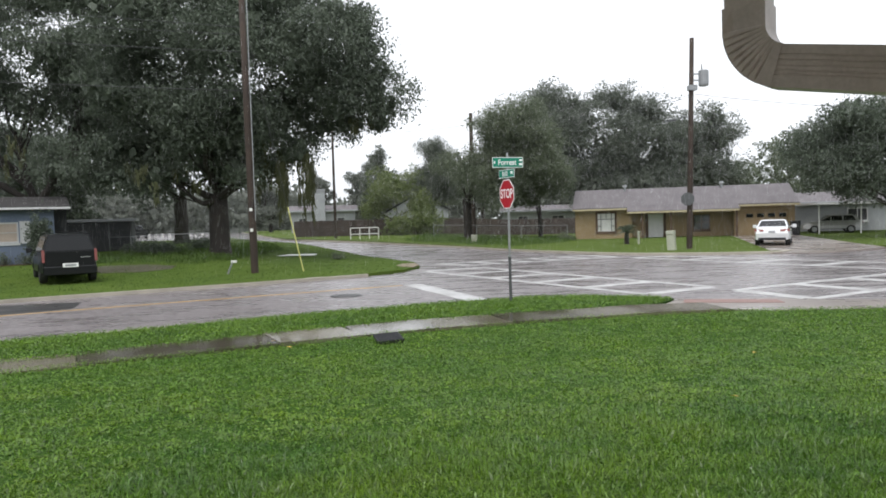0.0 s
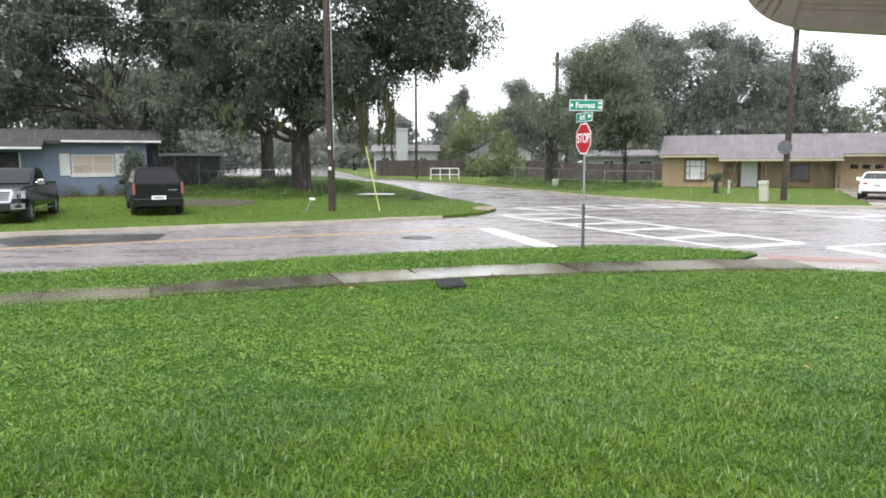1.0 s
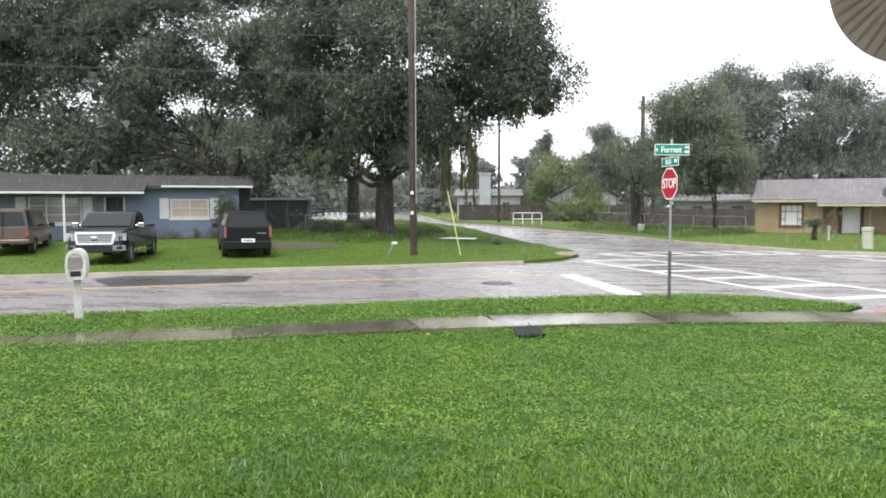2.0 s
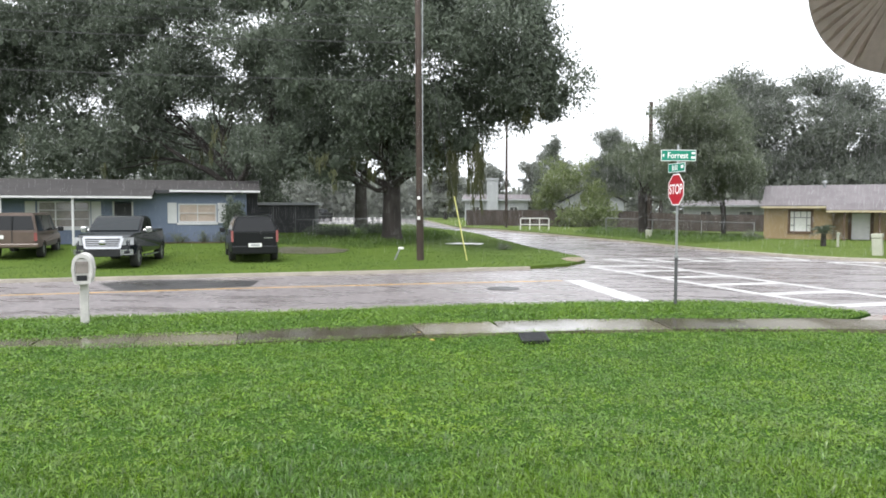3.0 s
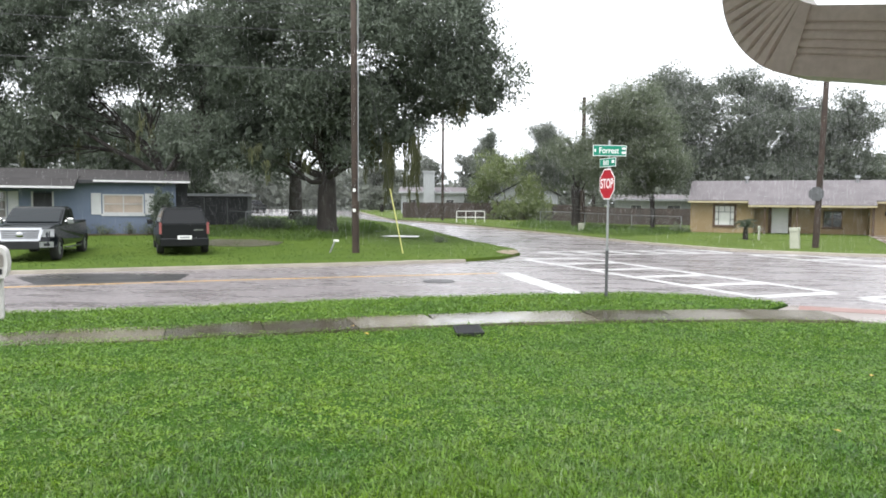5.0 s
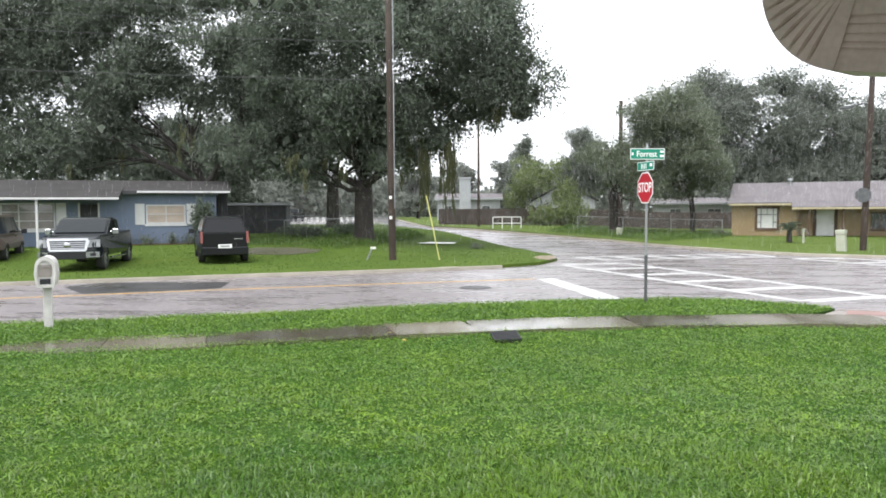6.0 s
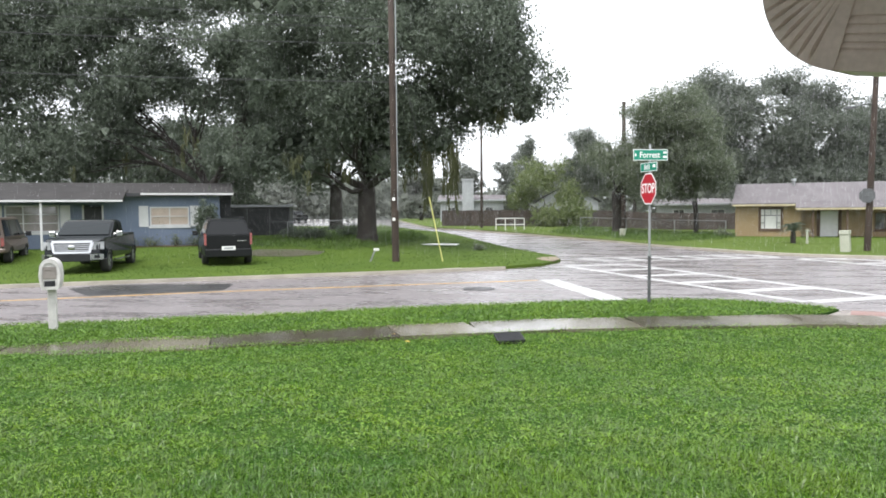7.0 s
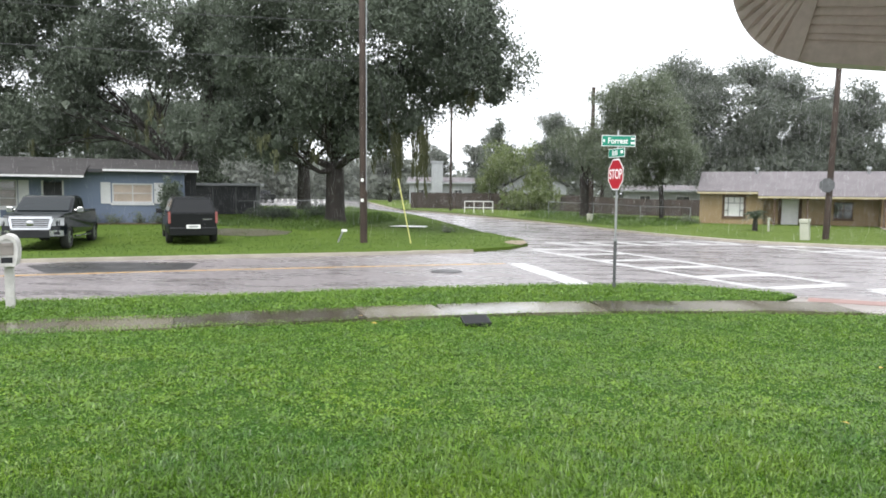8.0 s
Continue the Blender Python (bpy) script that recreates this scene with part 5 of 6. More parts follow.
# tan van
W = 1.95
vn = car("van", pose(-25.1, 26.1, yard_z(-25.1, 26.1) - 0.08, 0, 0, 31.0), "tan passenger van with rear doors parked on grass", W, M_TANPAINT,
         [(-2.35, 0.45), (-2.37, 1.10), (1.5, 1.08), (2.2, 0.98), (2.35, 0.80), (2.38, 0.42)],
         [(-2.33, 1.06), (-2.22, 1.86), (0.75, 1.88), (1.6, 1.06)], (-1.4, 1.42), 0.34, 0.18, sides=((-2.1, -1.1), (-1.0, 0.1), (0.2, 1.2)))
for s in (1, -1):
    x0, x1 = sorted((s * 0.80, s * 0.92))
    lamp(vn, "tail_light", [(x0, -2.37, 0.72), (x1, -2.37, 0.72), (x1, -2.36, 1.06), (x0, -2.36, 1.06)], M_TAIL, 0.03, "red tail light")
    mirror(vn, s, W / 2, 1.1, 1.14, M_BLACK)
bm = bmesh.new()
box(bm, -0.97, 0.97, -2.47, -2.36, 0.46, 0.62)
part("rear_bumper", bm, M_TANPAINT, vn, bevel=0.03)
bm = bmesh.new()
box(bm, -0.012, 0.012, -2.385, -2.372, 0.66, 1.75)
part("door_seam", bm, M_BLACK, vn)
lamp(vn, "number_plate", [(-0.62, -2.375, 0.82), (-0.30, -2.375, 0.82), (-0.30, -2.37, 0.97), (-0.62, -2.37, 0.97)], M_WHITE, 0.012, "white number plate")

# white saloon
W = 1.84
ws = car("saloon_car", pose(19.15, 41.5, right_z(19.1, 41.5) + 0.01, 0, 0, -27.5), "white saloon car parked in a wet driveway", W, M_WHITEPAINT,
         [(-2.36, 0.34), (-2.42, 0.70), (-2.30, 1.04), (-1.75, 1.06), (0.9, 0.98), (2.05, 0.82), (2.38, 0.62), (2.40, 0.32)],
         [(-1.95, 1.02), (-1.05, 1.44), (0.15, 1.46), (1.10, 0.97)], (-1.42, 1.38), 0.335, 0.24, sides=((-1.25, -0.3), (-0.22, 0.75)))
for s in (1, -1):
    q = [(s * 0.42, -2.40, 0.80), (s * 0.90, -2.30, 0.80), (s * 0.88, -2.28, 0.95), (s * 0.42, -2.36, 0.90)]
    lamp(ws, "tail_light", q if s > 0 else q[::-1], M_TAIL, 0.03, "red tail light")
    mirror(ws, s, W / 2, 0.65, 1.03, M_WHITEPAINT)
bm = bmesh.new()
box(bm, -0.7, 0.7, -2.44, -2.36, 0.33, 0.46)
part("rear_diffuser", bm, M_BLACK, ws, bevel=0.02)
lamp(ws, "number_plate", [(-0.17, -2.425, 0.72), (0.17, -2.425, 0.72), (0.17, -2.40, 0.84), (-0.17, -2.40, 0.84)], M_GREY, 0.012, "grey number plate")

# silver car under the carport
sc = car("hatchback_car", pose(30.4, 56.0, right_z(30, 55), 0, 0, 70), "silver hatchback parked under a carport", 1.76, M_SILVERPAINT,
         [(-2.0, 0.34), (-2.05, 0.95), (0.9, 0.94), (1.9, 0.78), (2.1, 0.55), (2.1, 0.32)],
         [(-1.95, 0.92), (-1.45, 1.42), (0.1, 1.44), (1.05, 0.92)], (-1.25, 1.28), 0.31, 0.22, sides=((-1.6, -0.75), (-0.65, 0.1), (0.16, 0.8)))
for s in (1, -1):
    x0, x1 = sorted((s * 0.62, s * 0.80))
    lamp(sc, "tail_light", [(x0, -2.06, 0.72), (x1, -2.06, 0.72), (x1, -2.05, 0.95), (x0, -2.05, 0.95)], M_TAIL, 0.03, "red tail light")

# far pickup
fp = car("pickup_truck", pose(-40.6, 94.0, yard_z(-40, 94), 0, 0, 40), "dark pickup truck parked far along the street", 1.95, M_BLACKPAINT,
         [(-2.7, 0.50), (-2.72, 1.15), (-0.70, 1.17), (1.15, 1.15), (2.4, 1.05), (2.6, 0.90), (2.62, 0.45)],
         [(-0.72, 1.15), (-0.50, 1.75), (0.45, 1.78), (1.3, 1.12)], (-1.7, 1.62), 0.38, 0.2, sides=((-0.55, 0.3),))


# ---------------------------------------------------------------- poles, wires and signs
def text_mesh(word, size, mat, m, parent, name="lettering"):
    cu = bpy.data.curves.new(name, "FONT")
    cu.body, cu.size, cu.align_x, cu.align_y, cu.extrude = word, size, "CENTER", "CENTER", 0.002
    cu.offset = 0.012 * size
    tmp = bpy.data.objects.new(name, cu)
    scene.collection.objects.link(tmp)
    me = bpy.data.meshes.new_from_object(tmp.evaluated_get(bpy.context.evaluated_depsgraph_get()))
    bpy.data.objects.remove(tmp)
    me.materials.clear()
    me.materials.append(mat)
    ob = new(name, me)
    ob.parent = parent
    ob.matrix_basis = m
    return ob


def face_matrix(nx, ny, x, y, z):
    """Local x to the right along the face, local y up, local z out along (nx, ny)."""
    zz = Vector((nx, ny, 0)).normalized()
    yy = Vector((0, 0, 1))
    xx = yy.cross(zz)
    return Matrix.Translation((x, y, z)) @ Matrix((xx, yy, zz)).transposed().to_4x4()


def stop_sign():
    s = thing("stop_sign", pose(1.3, 17.0, verge_z(1.3, 17) - 0.02), "red octagonal stop sign with green street blades on a post", "road sign")
    bm = bmesh.new()
    box(bm, -0.035, 0.035, -0.03, 0.03, -0.3, 1.15)
    part("post_sleeve", bm, M_SIGNPOST, s, "dark square post base", bevel=0.006)
    bm = bmesh.new()
    box(bm, -0.024, 0.024, -0.02, 0.02, 1.15, 3.60)
    part("post", bm, M_STEEL, s, "grey metal post", bevel=0.004)
    bm = bmesh.new()
    box(bm, -0.05, 0.05, -0.045, 0.045, 1.12, 1.17)
    part("clamp", bm, M_STEEL, s)
    nx, ny = Vector((-U.x, -U.y)).normalized().x - 0.045, -U.y + 0.075
    f = face_matrix(nx, ny, 0.035 * nx, 0.035 * ny, 2.655)
    R = 0.352 / math.cos(math.pi / 8)

    def octagon(r, a, b):
        bm = bmesh.new()
        prism(bm, [(r * math.cos(math.pi / 8 + k * math.pi / 4), r * math.sin(math.pi / 8 + k * math.pi / 4)) for k in range(8)], "z", a, b)
        return bm
    plate = part("plate", octagon(R, 0, 0.004), M_SIGNWHITE, s, "white-edged octagonal plate")
    plate.matrix_basis = f
    face = part("face", octagon(R - 0.028, 0.0042, 0.0062), M_RED, s, "red octagon face")
    face.matrix_basis = f
    text_mesh("STOP", 0.31, M_SIGNWHITE, f @ Matrix.Translation((0, 0, 0.0085)) @ Matrix.Diagonal((0.80, 1.0, 1, 1)), s)
    # blades
    b1 = face_matrix(U.y * 0.55 + 0.0, -U.x, 0, -0.0, 3.42)
    for m, w, h, nm in ((b1, 0.80, 0.25, "street_blade"), (face_matrix(-0.88, -0.48, 0, 0, 3.15), 0.66, 0.20, "street_blade")):
        bm = bmesh.new()
        box(bm, -w / 2, w / 2, -h / 2, h / 2, -0.004, 0.004)
        bl = part(nm, bm, M_SIGNWHITE, s, "green street name blade with white border")
        bl.matrix_basis = m @ Matrix.Translation((0, 0, 0.03))
        bm = bmesh.new()
        box(bm, -w / 2 + 0.014, w / 2 - 0.014, -h / 2 + 0.014, h / 2 - 0.014, 0.0042, 0.0060)
        part("blade_face", bm, M_GREEN, bl)
        if w > 0.7:
            text_mesh("Forrest", 0.185, M_SIGNWHITE, Matrix.Translation((-0.02, -0.005, 0.0085)) @ Matrix.Diagonal((0.86, 1, 1, 1)), bl)
            bars = ((-0.365, -0.33, -0.03, 0.03), (0.295, 0.375, 0.03, 0.075), (0.29, 0.38, -0.07, -0.02))
        else:
            bars = ((-0.17, -0.13, -0.06, 0.06), (-0.11, -0.08, -0.06, 0.04), (-0.05, -0.02, -0.06, 0.06), (0.01, 0.04, -0.06, 0.06), (0.17, 0.27, -0.02, 0.05))
        for a, b, c, d in bars:
            bm = bmesh.new()
            box(bm, a, b, c, d, 0.0062, 0.0080)
            part("marking", bm, M_SIGNWHITE, bl)
    bm = bmesh.new()
    tube(bm, [(0, 0, 3.55), (0, 0, 3.66)], [0.03, 0.02], 8)
    part("cap", bm, M_STEEL, s)


stop_sign()


def utility_pole(name, x, y, z, h, r, label, lean=(0, 0)):
    p = thing(name, pose(x, y, z), label, "utility pole")
    bm = bmesh.new()
    tube(bm, [(0, 0, -0.5), (0, 0, 0.02), (lean[0] * .5, lean[1] * .5, h / 2), (lean[0], lean[1], h)], [r * 1.1, r * 1.1, r * 0.97, r * 0.78], 14)
    part("post", bm, M_POLE, p, flat=False)
    return p


p1 = utility_pole("utility_pole", -8.2, 29.5, yard_z(-8.2, 29.5), 13.0, 0.145, "dark creosoted wooden utility pole standing in the grass", (-0.12, 0))
bm = bmesh.new()
tube(bm, [(0.15, -0.14, 2.2), (0.13, -0.13, 12)], [0.018, 0.018], 6)
part("conduit", bm, M_STEEL, p1, "thin pale ground wire")
for z in (1.75, 2.6):
    bm = bmesh.new()
    box(bm, -0.07, 0.05, -0.225, -0.205, z, z + 0.13)
    part("tag", bm, M_WHITE, p1, "small white tag")
p2 = utility_pole("utility_pole", 13.38, 39.2, right_z(13.4, 39.2), 11.55, 0.15, "dark wooden utility pole carrying a transformer", (0.3, 0))
bm = bmesh.new()
tube(bm, [(0.9, -0.05, 8.92), (0.9, -0.05, 9.00), (0.9, -0.05, 9.74), (0.9, -0.05, 9.79)], [0.24, 0.27, 0.27, 0.2], 16)
tr = part("transformer", bm, M_GREY, p2, "pale grey can transformer")
bm = bmesh.new()
tube(bm, [(0.8, -0.05, 9.79), (0.8, -0.05, 10.12)], [0.05, 0.03], 8)
part("bushing", bm, M_GREY, tr)
bm = bmesh.new()
box(bm, 0.28, 0.66, -0.09, 0.0, 9.2, 9.28), box(bm, 0.28, 0.66, -0.09, 0.0, 9.54, 9.62)
part("bracket", bm, M_STEEL, p2)
bm = bmesh.new()
tube(bm, [(0.18, 0, 7.2), (-0.3, -0.1, 7.25), (-0.75, -0.2, 7.1)], [0.03, 0.03, 0.03], 8)
arm = part("lamp_arm", bm, M_SIGNPOST, p2, "short street lamp arm")
bm = bmesh.new()
prism(bm, [(-1.35, 7.02), (-1.2, 7.12), (-0.7, 7.14), (-0.7, 7.05), (-1.0, 6.98)], "y", -0.32, -0.08)
part("lamp_head", bm, M_SIGNPOST, arm, "flat dark grey street lamp head", bevel=0.01)
bm = bmesh.new()
prism(bm, [(0.38 * math.cos(math.pi / 8 + k * math.pi / 4), 0.38 * math.sin(math.pi / 8 + k * math.pi / 4)) for k in range(8)], "z", 0, 0.006)
ds = part("sign_back", bm, M_SIGNPOST, p2, "bare grey back of an octagonal road sign")
ds.matrix_basis = face_matrix(-0.5, -0.87, -0.13, -0.21, 2.75)
for z in (8.7,):
    bm = bmesh.new()
    box(bm, 0.05, 0.5, -0.22, 0.18, z, z + 0.28)
    part("cable_clamp", bm, M_GREY, p2)
p3 = utility_pole("utility_pole", -10.6, 69.2, terrain(-10.6, 69.2) + 0.1, 11.3, 0.13, "far dark wooden utility pole beside the street")
p4 = utility_pole("utility_pole", 2.6, 64.5, right_z(2.6, 64), 11.2, 0.2, "dark wooden utility pole among trees")


def wire(a, b, sag, r=0.012, label="thin black overhead cable"):
    bm = bmesh.new()
    a, b = Vector(a), Vector(b)
    pts = [a.lerp(b, k / 16) - Vector((0, 0, 4 * sag * (k / 16) * (1 - k / 16))) for k in range(17)]
    tube(bm, pts, [r] * 17, 5)
    return tagged(part("overhead_cable", bm, M_WIRE), label, "cable", "overhead cables")


wire((-8.3, 29.5, 10.3), (-48, 8.5, 11.0), 0.5, 0.011)
wire((-8.3, 29.5, 10.0), (-48, 8.5, 10.7), 0.75, 0.011)
wire((-8.3, 29.5, 9.3), (-48, 8.5, 9.7), 0.6, 0.014)
wire((-8.3, 29.5, 7.7), (-48, 8.0, 7.9), 0.4, 0.014)
wire((-10.6, 69.2, 10.8), (2.6, 64.5, 10.6), 0.3)
wire((2.6, 64.5, 10.6), (13.75, 39.2, 8.6), 0.5)
wire((2.6, 64.5, 9.4), (13.75, 39.2, 8.5), 0.4)
wire((13.8, 39.2, 8.6), (46, 44, 8.2), 0.8)
wire((13.8, 39.2, 8.5), (30, 61, 3.4), 0.5)


# yellow-sleeved guy wire, stick, boards
def guy():
    gthing = thing("guy_wire", pose(-6.18, 29.7, yard_z(-6.2, 29.7)), "slanted yellow plastic guard on a guy wire", "guy wire")
    bm = bmesh.new()
    tube(bm, [(0, 0, -0.1), (-0.58, -0.02, 2.72)], [0.026, 0.026], 8)
    part("guard", bm, M_YELLOW, gthing)
    bm = bmesh.new()
    tube(bm, [(-0.57, -0.02, 2.6), (-1.9, -0.1, 9.6)], [0.008, 0.008], 5)
    part("wire", bm, M_WIRE, gthing)


guy()
bm = bmesh.new()
panel(bm, [(0, 0, 0), (2.1, 0.25, 0), (2.0, 0.9, 0.02), (0.35, 1.0, 0.02)], 0.03)
tagged(part("board", bm, M_WHITE), "flat white board lying on the grass", "board").matrix_basis = pose(-9.6, 39.8, yard_z(-9, 40) + 0.03, 0, 0, -12)
st = thing("leaning_marker", pose(-9.35, 29.4, yard_z(-9.35, 29.4)), "short leaning white marker post with a broken top", "post")
bm = bmesh.new()
tube(bm, [(0, 0, -0.1), (0.28, 0, 0.52)], [0.04, 0.035], 8)
part("stake", bm, M_GREY, st)
bm = bmesh.new()
box(bm, 0.2, 0.44, -0.03, 0.03, 0.46, 0.56)
part("cap", bm, M_WHITE, st, bevel=0.01)


def mailbox():
    m = thing("mailbox", pose(-9.82, 11.55, verge_z(-9.8, 11.5) - 0.03, 0, 0, 29 + 4), "white plastic mailbox with arched hood on a white post", "mailbox")
    bm = bmesh.new()
    box(bm, -0.072, 0.072, -0.072, 0.072, -0.3, 0.86)
    part("post", bm, M_MAILBOX, m, "white square post", bevel=0.008)
    arch_o = [(x * 0.87, z) for x, z in [(-0.15, 0.82), (0.15, 0.82), (0.185, 0.92), (0.205, 1.08), (0.19, 1.2)] + [(0.19 * math.cos(a), 1.2 + 0.19 * math.sin(a)) for a in [math.pi * k / 12 for k in range(1, 12)]] + [(-0.19, 1.2), (-0.205, 1.08), (-0.185, 0.92)]]
    bm = bmesh.new()
    prism(bm, arch_o, "y", -0.25, 0.25)
    part("hood", bm, M_MAILBOX, m, "white arched hood", bevel=0.012)
    bm = bmesh.new()
    ring_o = [(x, z) for x, z in arch_o]
    k = len(ring_o)
    inn = [(x * 0.74, 1.08 + (z - 1.08) * 0.76) for x, z in ring_o]
    vo, vi = [bm.verts.new((x, -0.275, z)) for x, z in ring_o], [bm.verts.new((x, -0.275, z)) for x, z in inn]
    wo, wi = [bm.verts.new((x, -0.252, z)) for x, z in ring_o], [bm.verts.new((x, -0.252, z)) for x, z in inn]
    for i in range(k):
        j = (i + 1) % k
        bm.faces.new((vo[i], vo[j], vi[j], vi[i])), bm.faces.new((vo[i], wo[i], wo[j], vo[j])), bm.faces.new((vi[i], vi[j], wi[j], wi[i]))
    bmesh.ops.recalc_face_normals(bm, faces=bm.faces[:])
    part("rim", bm, M_MAILBOX, m)
    bm = bmesh.new()
    box(bm, -0.108, 0.108, -0.262, -0.252, 1.02, 1.24)
    box(bm, -0.08, 0.08, -0.27, -0.2625, 1.19, 1.21)
    part("door_panel", bm, M_TAUPE, m, "taupe recessed door panel")
    bm = bmesh.new()
    box(bm, -0.088, 0.088, -0.27, -0.262, 0.88, 0.985)
    part("slot", bm, M_BLACK, m, "dark paper slot")


mailbox()

bx = thing("valve_box", pose(-1.32, 11.85, lawn_z(-1.32, 11.85) - 0.005, 6, -2, 16), "black plastic box lid lying in the lawn", "box lid")
bm = bmesh.new()
box(bm, -0.205, 0.205, -0.22, 0.22, -0.08, 0.06)
part("body", bm, M_BLACK, bx, bevel=0.015)
bm = bmesh.new()
box(bm, -0.228, 0.228, -0.243, 0.243, 0.063, 0.10)
for k in range(6):
    box(bm, -0.2, 0.2, -0.22 + k * 0.08, -0.18 + k * 0.08, 0.1005, 0.108)
part("lid", bm, M_BLACK, bx, bevel=0.006)


# pedestals and boxes
def pedestal(x, y, z, w, d, h, label, mat, tilt=0):
    t = thing("utility_pedestal", pose(x, y, z, 0, tilt, -30), label, "utility box", "utility pedestals")
    bm = bmesh.new()
    box(bm, -w / 2, w / 2, -d / 2, d / 2, -0.15, h * 0.8)
    part("base", bm, mat, t, bevel=0.02)
    bm = bmesh.new()
    box(bm, -w / 2 - 0.02, w / 2 + 0.02, -d / 2 - 0.02, d / 2 + 0.02, h * 0.8 + 0.004, h)
    part("cap", bm, mat, t, bevel=0.02)


M_CREAM = material("cream_painted_metal", (0.42, 0.43, 0.35), (0.34, 0.35, 0.28), 0.5, 3, 40, 0.1)
pedestal(12.15, 38.4, right_z(12, 38.4), 0.42, 0.36, 1.05, "pale green metal utility pedestal on the lawn", M_CREAM, -3)
pedestal(2.1, 53.0, right_z(2.1, 53), 0.34, 0.3, 0.62, "small pale utility pedestal beside the kerb", M_CREAM)
pedestal(12.5, 46.2, right_z(12.5, 46), 0.12, 0.12, 0.85, "slim pale marker post on the lawn", M_CREAM)
bn = thing("wheelie_bin", pose(26.0, 52.8, right_z(26.0, 52.8), 0, 0, -14), "dark wheeled rubbish bin beside the garage", "bin")
bm = bmesh.new()
prism(bm, [(-0.24, 0.02), (0.24, 0.02), (0.31, 1.0), (-0.31, 1.0)], "y", -0.3, 0.3)
part("body", bm, M_BLACK, bn, bevel=0.02)
bm = bmesh.new()
prism(bm, [(-0.33, 1.003), (0.33, 1.003), (0.28, 1.1), (-0.28, 1.1)], "y", -0.33, 0.33)
part("lid", bm, M_BLACK, bn)


# guard rail of white pipe
def pipe_rail():
    r = thing("guard_rail", pose(-7.2, 63.6, terrain(-7.2, 63.6) + 0.1, 0, 0, 10), "white pipe guard rail with rounded ends", "railing")
    for z in (0.55, 1.1):
        bm = bmesh.new()
        tube(bm, [(-1.25, 0, z - 0.1), (-1.2, 0, z), (1.2, 0, z), (1.25, 0, z - 0.1)], [0.04] * 4, 8)
        part("rail", bm, M_WHITE, r)
    for x in (-1.25, -0.42, 0.42, 1.25):
        bm = bmesh.new()
        tube(bm, [(x, 0, -0.3), (x, 0, 1.08)], [0.04, 0.04], 8)
        part("post", bm, M_WHITE, r)


pipe_rail()


# low white pickets by the far driveway
for k in range(9):
    t = thing("white_bollard", pose(-38.2 + k * 0.75, 92.5 + k * 0.35, yard_z(-38.2 + k * 0.75, 92.5)), "low white bollard by the far driveway", "bollard", "white bollards")
    bm = bmesh.new()
    box(bm, -0.14, 0.14, -0.1, 0.1, -0.1, 0.55)
    part("post", bm, M_WHITE, t, bevel=0.02)


# fences
def board_fence(a, b, h, label):
    a, b = Vector(a), Vector(b)
    L = (b - a).length
    f = thing("board_fence", Matrix.Translation((a.x, a.y, 0)) @ Matrix.Rotation(math.atan2(b.y - a.y, b.x - a.x), 4, "Z"), label, "fence")
    rng = np.random.default_rng(int(L * 10))
    d = (b - a) / L
    bm = bmesh.new()
    x = 0.0
    while x < L:
        p = a + d * x
        z = terrain(p.x, p.y)
        hh = h + rng.uniform(-0.03, 0.03)
        box(bm, x, x + 0.138, -0.012, 0.012, z - 0.2, z + hh)
        x += 0.146
    tagged(part("boarding", bm, M_FENCE, f), kind="stuff")
    for k in range(int(L / 2.4) + 1):
        p = a + d * (k * 2.4)
        bm = bmesh.new()
        z = terrain(p.x, p.y)
        box(bm, k * 2.4 - 0.05, k * 2.4 + 0.05, 0.02, 0.12, z - 0.3, z + h - 0.1)
        part("post", bm, M_FENCE, f)


board_fence((-16.5, 78.5), (-7, 75.5), 1.9, "weathered brown board fence along the street")
board_fence((-7, 75.5), (17, 78), 1.9, "weathered brown board fence behind trees")


def wire_fence(pts, h, label, step=3.0, zf=yard_z):
    f = thing("wire_fence", pose(0, 0, 0), label, "fence")
    pts = dense(pts, step)
    W3 = []
    for i, p in enumerate(pts):
        bm = bmesh.new()
        z = zf(*p)
        tube(bm, [(*p, z - 0.3), (*p, z + h)], [0.03, 0.03], 6)
        part("post", bm, M_GREY, f)
    bm = bmesh.new()
    for p, q in zip(pts, pts[1:]):
        tube(bm, [(*p, zf(*p) + h - 0.02), (*q, zf(*q) + h - 0.02)], [0.022, 0.022], 6)
    part("top_rail", bm, M_GREY, f)
    bm = bmesh.new()
    for p, q in zip(pts, pts[1:]):
        p3, q3 = Vector((*p, zf(*p))), Vector((*q, zf(*q)))
        k = 16
        for i in range(-k, k):
            for s in (1, -1):
                a0, a1 = i / k, i / k + h / (q3 - p3).length * s
                lo, hi = sorted((max(0, min(1, a0)), max(0, min(1, a1))))
                if hi - lo < 0.02:
                    continue
                za, zb = (abs(lo - a0) if s > 0 else abs(hi - a0)), (abs(hi - a0) if s > 0 else abs(lo - a0))
                sc = (q3 - p3).length
                A, B = (lo, hi) if s > 0 else (hi, lo)
                tube(bm, [p3.lerp(q3, A) + Vector((0, 0, za * sc)), p3.lerp(q3, B) + Vector((0, 0, min(h, zb * sc)))], [0.004, 0.004], 3, False)
    tagged(part("mesh_wire", bm, M_GREY, f), kind="stuff")


